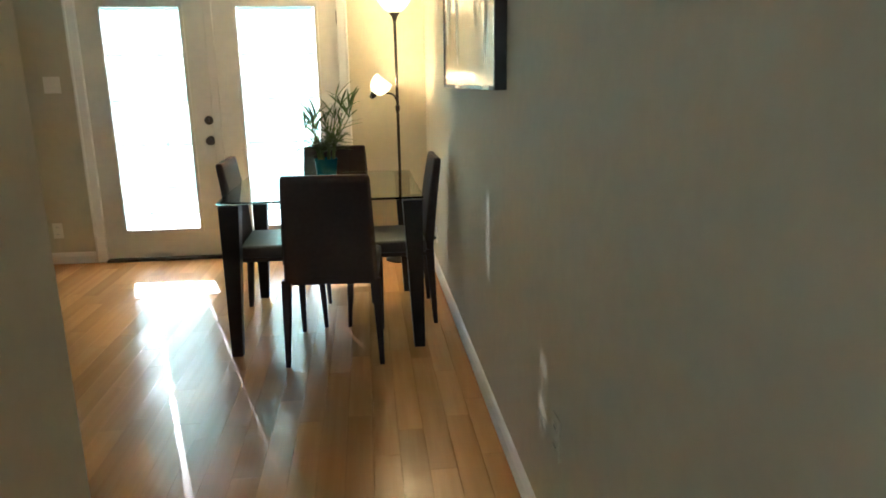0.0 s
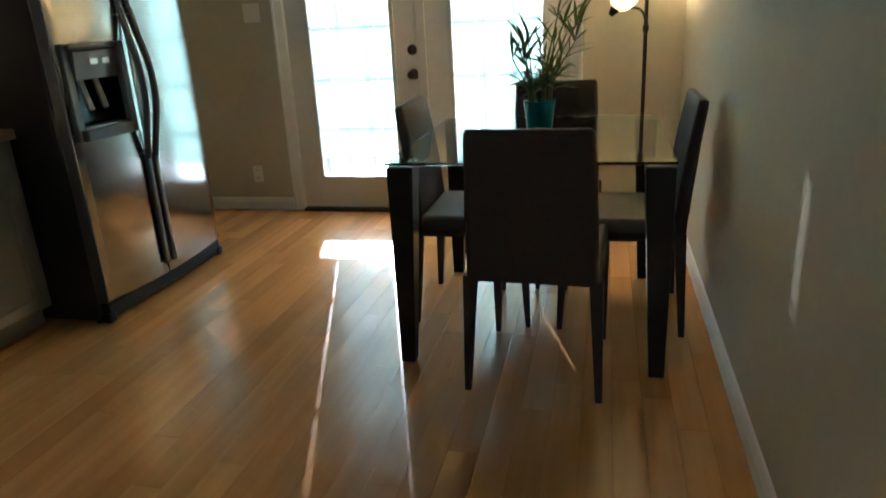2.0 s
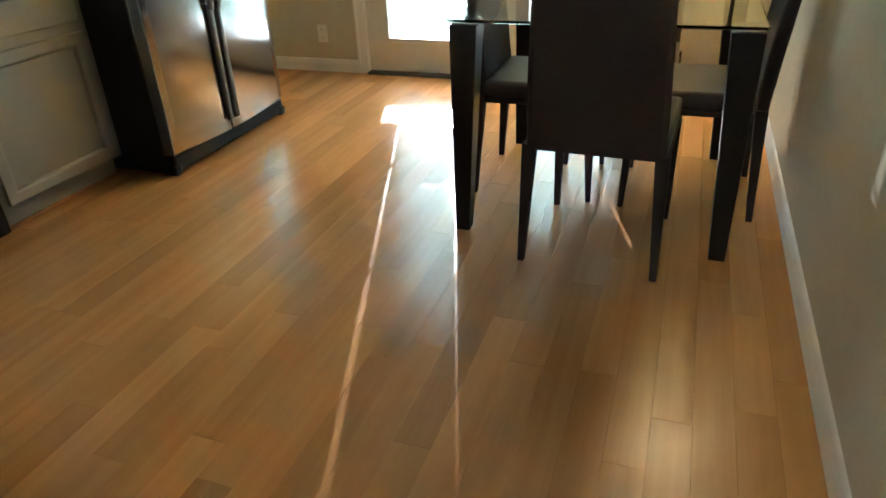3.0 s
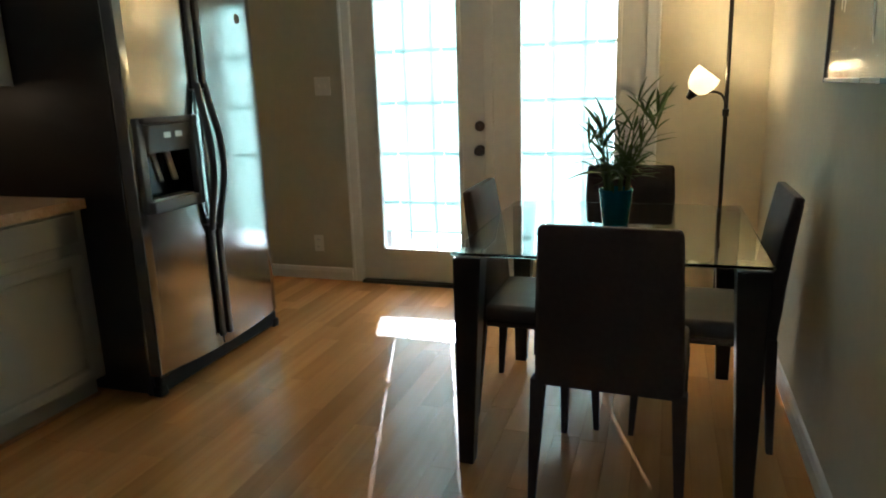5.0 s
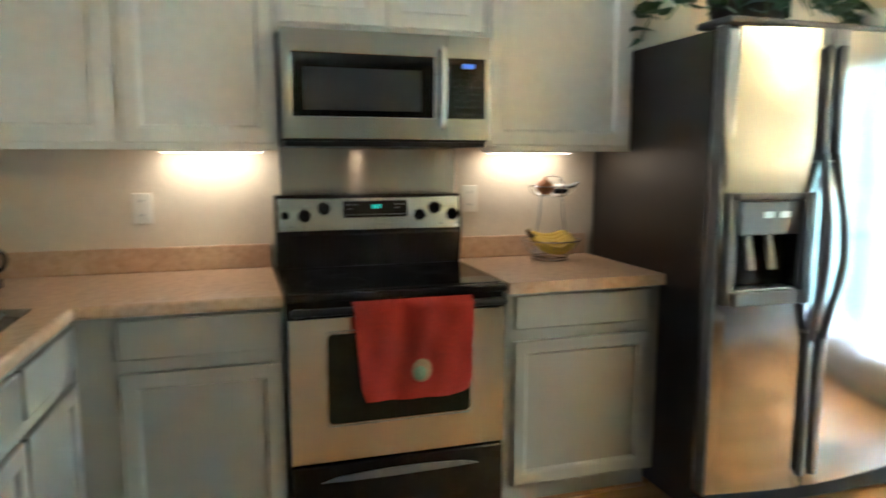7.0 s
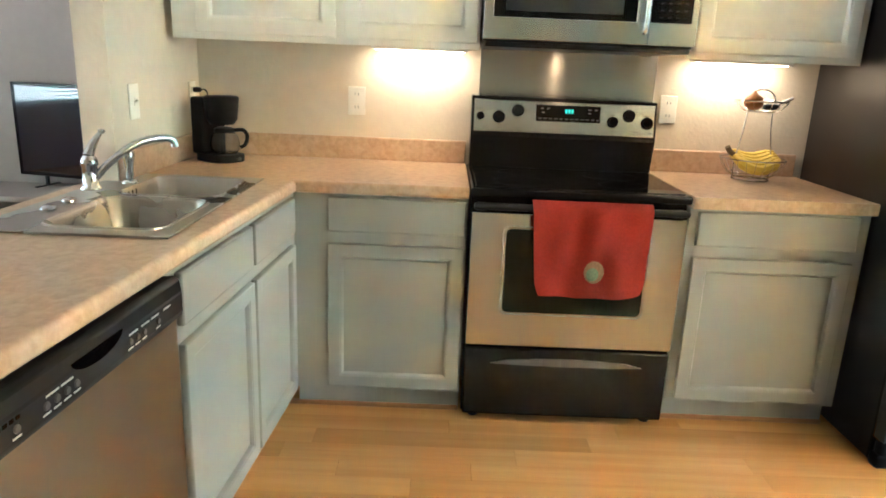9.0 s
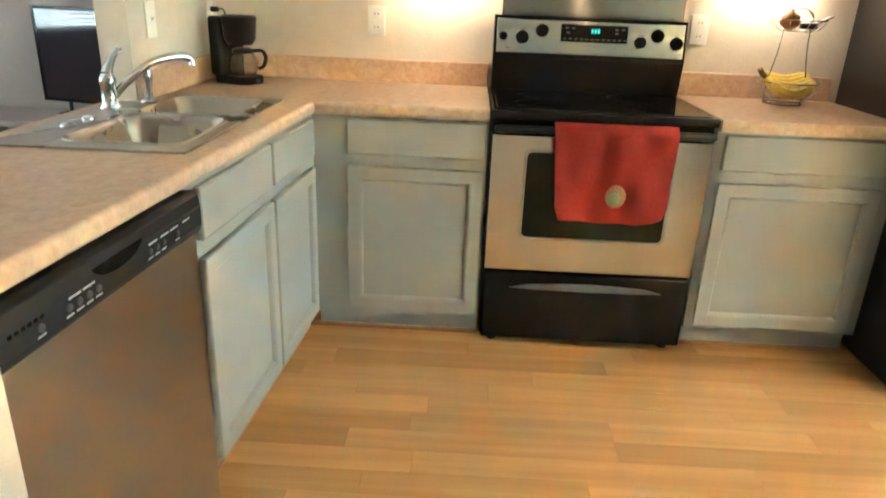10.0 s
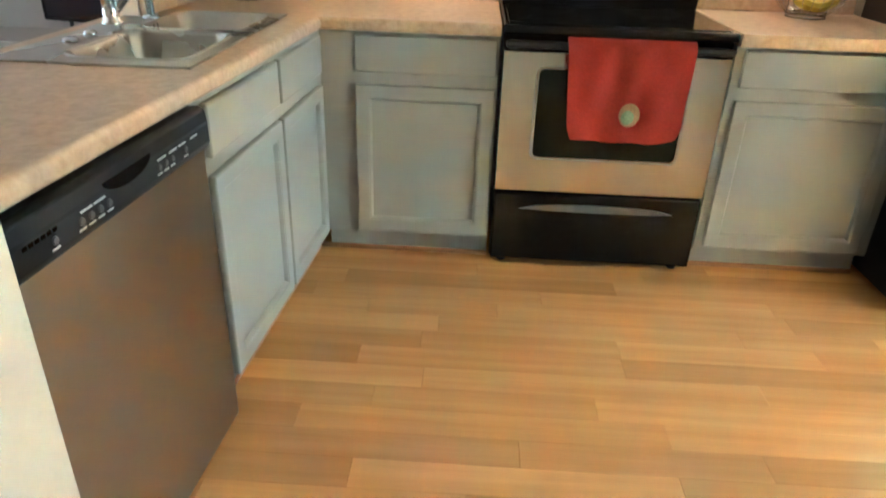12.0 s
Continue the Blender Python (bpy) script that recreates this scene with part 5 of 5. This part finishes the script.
def ivy():
    rng = random.Random(11)
    c = thing("potted_ivy", pose(-1.18, 4.83, 1.7835), "trailing green ivy in a dark basket on the refrigerator", "potted plant")
    part("basket", lathe([(0, 0), (0.105, 0), (0.125, 0.06), (0.14, 0.13), (0.145, 0.14), (0.135, 0.14), (0.12, 0.12), (0, 0.12)], 26), WICKER, c)
    leaves = [leaf_mesh("leaf", IVY, 0.075, 0.033, 0.02, True), leaf_mesh("leaf", IVY, 0.06, 0.028, 0.012, True), leaf_mesh("leaf", IVY, 0.085, 0.036, 0.03, True)]
    ends = [(-0.02, -0.46, -0.03), (0.10, -0.42, 0.02), (0.16, -0.30, 0.03), (0.24, -0.12, 0.03), (0.26, 0.06, 0.03), (0.24, 0.22, 0.03), (0.18, 0.38, 0.03), (0.05, 0.45, 0.03), (0.12, 0.30, 0.08), (0.2, 0.0, 0.10), (0.12, -0.2, 0.12), (0.0, 0.2, 0.14), (-0.1, 0.3, 0.08)]
    for k, e in enumerate(ends):
        pts = curve([(e[0] * 0.1, e[1] * 0.1, 0.13), (e[0] * 0.45, e[1] * 0.4, 0.19 + 0.02 * rng.random()), (e[0] * 0.85, e[1] * 0.8, max(0.10, e[2] + 0.07)), (e[0], e[1], max(e[2], 0.012) if k else -0.05)], 7)
        part("vine", tube(pts, 0.003, 6), STALK, c)
        for j in range(17):
            p = pts[min(int((0.15 + 0.85 * j / 16) * (len(pts) - 1)), len(pts) - 1)]
            ob = new("leaf", leaves[rng.randrange(3)])
            ob.parent = c
            ob.matrix_basis = Matrix.Translation(p + Vector((rng.uniform(-0.03, 0.03), rng.uniform(-0.04, 0.04), rng.uniform(0.0, 0.04)))) @ Euler((rng.uniform(-0.5, 0.5), radians(rng.uniform(-35, 40)), rng.uniform(-1.9, 1.9))).to_matrix().to_4x4() @ Matrix.Scale(rng.uniform(0.8, 1.35), 4)
    w = thing("white_planter", pose(-1.06, 5.34, 1.7835), "small white ceramic planter on the refrigerator", "planter")
    part("pot", lathe([(0, 0), (0.05, 0), (0.07, 0.09), (0.074, 0.10), (0.068, 0.10), (0.06, 0.085), (0, 0.08)], 26), TRIM, w)


ivy()


# ---- dining corner ----
def table():
    x0, x1, y0, y1, top = 0.503, 1.463, 4.335, 5.360, 0.767
    cx, cy = (x0 + x1) / 2, (y0 + y1) / 2
    c = thing("dining_table", pose(cx, cy, 0), "square glass dining table on dark tapered legs", "table")
    a, b = (x1 - x0) / 2, (y1 - y0) / 2
    top_pane = part("glass_top", box(-a, a, -b, b, top - 0.011, top, 0.0025), TABLEG, c, "clear glass top with a green edge")
    top_pane.visible_shadow = False
    for sx in (-1, 1):
        for sy in (-1, 1):
            ix, iy = sx * (a - 0.052), sy * (b - 0.052)
            leg = part("leg", taper(ix + sx * 0.020, iy + sy * 0.012, 0.026, 0.047, 0.0, 0.748, -sx * 0.020, -sy * 0.012), ESPRESSO, c)
            part("bracket", box(ix - 0.040, ix + 0.040, iy - 0.040, iy + 0.040, 0.7485, 0.7555, 0.002), CHROME, leg)
    return c


table()


def chair():
    """A parsons chair facing +y: feet of the back legs at y = 0."""
    c = thing("dining_chair", pose(0, 0, 0), "brown-grey upholstered dining chair with a tall solid back", "chair", "chairs round the glass table")
    w = 0.2265
    # back: a tapering padded slab from below the seat to the top, leaning slightly
    bm = bmesh.new()
    prof = [(0.405, 0.214, 0.022, 0.036), (0.46, 0.213, 0.024, 0.048), (0.60, 0.208, 0.012, 0.050), (0.75, 0.201, -0.006, 0.046), (0.865, 0.196, -0.024, 0.040), (0.897, 0.194, -0.028, 0.036), (0.905, 0.186, -0.027, 0.024)]
    rings = []
    for z, hw, y, th in prof:
        rings.append([bm.verts.new((x, yy, z)) for x, yy in round_rect(-hw, hw, y - th / 2, y + th / 2, th * 0.35, 4)])
    for a, b in zip(rings, rings[1:]):
        for k in range(len(a)):
            bm.faces.new((a[k], a[(k + 1) % len(a)], b[(k + 1) % len(a)], b[k]))
    bm.faces.new(rings[0][::-1])
    bm.faces.new(rings[-1])
    bmesh.ops.recalc_face_normals(bm, faces=bm.faces)
    back = part("backrest", bm, FABRIC, c)
    part("piping", tube([(x, 0.036 - 0.072 * z, z) for x, z in ((-0.211, 0.50), (-0.201, 0.75), (-0.194, 0.89))], 0.0025, 6), FABRIC, back)
    part("piping", tube([(x, 0.036 - 0.072 * z, z) for x, z in ((0.211, 0.50), (0.201, 0.75), (0.194, 0.89))], 0.0025, 6), FABRIC, back)
    seat = box(-w + 0.01, w - 0.01, 0.04, 0.485, 0.405, 0.468, 0.016, 3)
    for v in seat.verts:
        if v.co.z > 0.45:
            v.co.z += 0.010 * (1 - (v.co.x / w) ** 2)
    part("seat", seat, SEATLIT, c)
    part("seat_rail", box(-w + 0.006, w - 0.006, 0.045, 0.478, 0.385, 0.407, 0.006), FABRIC, c)
    for s in (-1, 1):
        part("leg", taper(s * (w - 0.006), 0.0, 0.011, 0.022, 0.0, 0.42, -s * 0.016, 0.026), FABRIC, c)
        part("leg", taper(s * (w - 0.018), 0.470, 0.010, 0.020, 0.0, 0.395, -s * 0.006, -0.018), FABRIC, c)
    return c


first = chair()
first.matrix_basis = pose(1.017, 4.178, 0, 0, 0, -3)
copy_thing(first, pose(0.478, 4.920, 0, 0, 0, -90))
copy_thing(first, pose(1.545, 4.910, 0, 0, 0, 90))
copy_thing(first, pose(1.000, 5.56, 0, 0, 0, 180))


def floor_lamp():
    c = thing("floor_lamp", pose(1.440, 6.12, 0) @ Matrix.Scale(0.994, 4), "dark bronze torchiere with a side reading lamp, both lit", "floor lamp")
    part("base", lathe([(0, 0), (0.125, 0), (0.127, 0.008), (0.10, 0.020), (0.03, 0.032), (0.014, 0.05), (0, 0.05)], 32), BRONZE, c)
    part("pole", tube([(0, 0, 0.03), (-0.003, 0, 0.9), (-0.007, 0, 1.735)], 0.0105, 14), BRONZE, c)
    part("cup", lathe([(0, 1.715), (0.014, 1.72), (0.020, 1.745), (0.040, 1.775), (0.038, 1.780), (0, 1.770)], 24, (-0.007, 0, 0)), BRONZE, c)
    part("shade", lathe([(0.036, 1.772), (0.075, 1.800), (0.112, 1.850), (0.132, 1.915), (0.138, 1.960), (0.135, 1.960), (0.128, 1.915), (0.108, 1.853), (0.072, 1.804), (0.036, 1.777)], 36, (-0.007, 0, 0)), SHADE, c, "frosted white bowl shade, lit")
    arm = part("arm", tube(curve([(-0.004, 0, 1.120), (-0.008, -0.012, 1.165), (-0.030, -0.018, 1.212), (-0.075, -0.020, 1.228), (-0.130, -0.020, 1.222), (-0.175, -0.020, 1.205)]), 0.0065, 10), BRONZE, c)
    part("joint", lathe([(0, -0.02), (0.016, -0.018), (0.016, 0.018), (0, 0.02)], 16, (-0.004, 0, 1.120)), BRONZE, c)
    m = pose(-0.185, -0.020, 1.205, 0, 38, 0)
    part("socket", turned(lathe([(0, -0.012), (0.014, -0.012), (0.020, 0.008), (0.030, 0.034), (0, 0.040)], 20), m), BRONZE, c)
    part("reading_shade", turned(lathe([(0.028, 0.030), (0.052, 0.050), (0.068, 0.085), (0.072, 0.120), (0.066, 0.150), (0.063, 0.150), (0.069, 0.120), (0.065, 0.087), (0.050, 0.053), (0.028, 0.034)], 30), m), SHADE, c, "frosted white tulip shade, lit")
    part("switch_knob", lathe([(0, 0), (0.006, 0), (0.006, 0.02), (0, 0.02)], 10, (-0.007, -0.012, 1.70)), BRONZE, c)


floor_lamp()


def picture():
    y0, y1, z0, z1 = 3.37, 4.81, 1.265, 2.06
    c = thing("picture", pose(XR, (y0 + y1) / 2, z0), "large silvered abstract picture panel with a dark edge", "picture")
    a = (y1 - y0) / 2
    h = z1 - z0
    part("frame", join(box(-0.042, -0.001, -a, -a + 0.018, 0, h, 0.002), box(-0.042, -0.001, a - 0.018, a, 0, h, 0.002), box(-0.042, -0.001, -a + 0.018, a - 0.018, 0, 0.014, 0.002), box(-0.042, -0.001, -a + 0.018, a - 0.018, h - 0.014, h, 0.002)), FRAMEB, c)
    face = part("panel", box(-0.036, -0.004, -a + 0.0185, a - 0.0185, 0.0145, h - 0.0145), CANVAS, c)
    rng = random.Random(3)
    for k in range(9):
        y, z, l = rng.uniform(-a * 0.8, a * 0.8), rng.uniform(0.08, 0.35), rng.uniform(0.12, 0.40)
        pts = curve([(-0.0365, y, z), (-0.0368, y + rng.uniform(-0.06, 0.06), z + l * 0.5), (-0.0365, y + rng.uniform(-0.12, 0.12), z + l)], 5)
        part("brush_stroke", tube(pts, [0.001 + 0.0035 * math.sin(math.pi * i / (len(pts) - 1)) for i in range(len(pts))], 6), STROKE, face)


picture()

# ---- living room, through the opening ----
tv = thing("television", pose(-3.12, 0.70, 0.4255, 0, 0, 77), "flat black television reflecting the room on a low stand", "television")
part("screen", box(-0.46, 0.46, -0.022, -0.018, 0.085, 0.63, 0.001), TVG, tv)
part("housing", join(box(-0.48, 0.48, -0.0175, 0.035, 0.065, 0.65, 0.006), box(-0.2, 0.2, 0.035, 0.07, 0.15, 0.5, 0.01)), BLACKM, tv)
part("bezel", join(box(-0.48, -0.46, -0.026, -0.018, 0.065, 0.65, 0.003), box(0.46, 0.48, -0.026, -0.018, 0.065, 0.65, 0.003), box(-0.46, 0.46, -0.026, -0.018, 0.065, 0.085, 0.003), box(-0.46, 0.46, -0.026, -0.018, 0.63, 0.65, 0.003)), BLACK, tv)
for x in (-0.3, 0.3):
    part("foot", join(turned(box(-0.008, 0.008, -0.10, 0.10, 0, 0.008, 0.002), pose(x, 0, 0)), box(x - 0.008, x + 0.008, -0.01, 0.01, 0.006, 0.07, 0.002)), BLACKM, tv)
st = thing("television_stand", pose(-3.04, 0.60, 0) @ Matrix.Diagonal((1, 1, 0.895, 1)), "low pale television stand", "stand")
part("top", box(-0.24, 0.24, -0.75, 0.75, 0.435, 0.475, 0.004), MAUVE, st)
part("shelf", box(-0.22, 0.22, -0.72, 0.72, 0.20, 0.225, 0.003), MAUVE, st)
for sy in (-0.73, 0.0, 0.70):
    part("side_panel", box(-0.23, 0.23, sy, sy + 0.025, 0.0, 0.435, 0.002), MAUVE, st)

# ---- floor planks, last ----
rngf = random.Random(21)
plank_floor = thing("floor", pose(0, 0, 0), "glossy orange-brown laminate strip floor", "floor", kind="structure")
PW = 0.096


def plank_shape(length):
    """A strip with eased top edges, its length along y, its centre at the origin."""
    w, e = PW / 2 - 0.0001, 0.0004
    vs = [(sx * (w - k * e), sy * (length / 2 - 0.0003 - k * e), z) for k, z in ((0, -0.012), (0, -0.0012), (1, 0.0)) for sx, sy in ((-1, -1), (1, -1), (1, 1), (-1, 1))]
    fs = [(0, 3, 2, 1), (8, 9, 10, 11)] + [(4 * r + k, 4 * r + (k + 1) % 4, 4 * r + 4 + (k + 1) % 4, 4 * r + 4 + k) for r in (0, 1) for k in range(4)]
    return vs, fs


SIZES = (0.44, 0.62, 0.80, 0.98)
plank_meshes = {}
for s in SIZES:
    me = bpy.data.meshes.new("plank")
    me.from_pydata(*[list(q) for q in (plank_shape(s)[0], [], plank_shape(s)[1])])
    me.materials.append(FLOORM)
    plank_meshes[s] = me
rest_v, rest_f = [], []
made_planks = 0
ncol = int((XR - XL) / PW) + 1
for col in range(ncol):
    x = XR - PW * (col + 0.5)
    if x - PW / 2 < XL - 0.05:
        continue
    y = YS - rngf.uniform(0.0, 0.8)
    while y < YN:
        s = SIZES[rngf.randrange(4)]
        full = s
        if y + s > YN:
            s = YN + 0.01 - y
        yc = y + s / 2
        near = yc > 2.0 and x > -1.25 and made_planks < 299
        if near:
            ob = new("plank", plank_meshes[full])
            ob.parent, ob.location, ob.scale = plank_floor, (x, yc, 0), (1, s / full, 1)
            made_planks += 1
        else:
            vs, fs = plank_shape(s)
            o = len(rest_v)
            rest_v += [(a + x, b + yc, c) for a, b, c in vs]
            rest_f += [tuple(i + o for i in f) for f in fs]
        y += s
me = bpy.data.meshes.new("planks")
me.from_pydata(rest_v, [], rest_f)
me.materials.append(FLOORM)
ob = new("planks", me)
ob.parent = plank_floor
tagged(ob, kind="stuff")
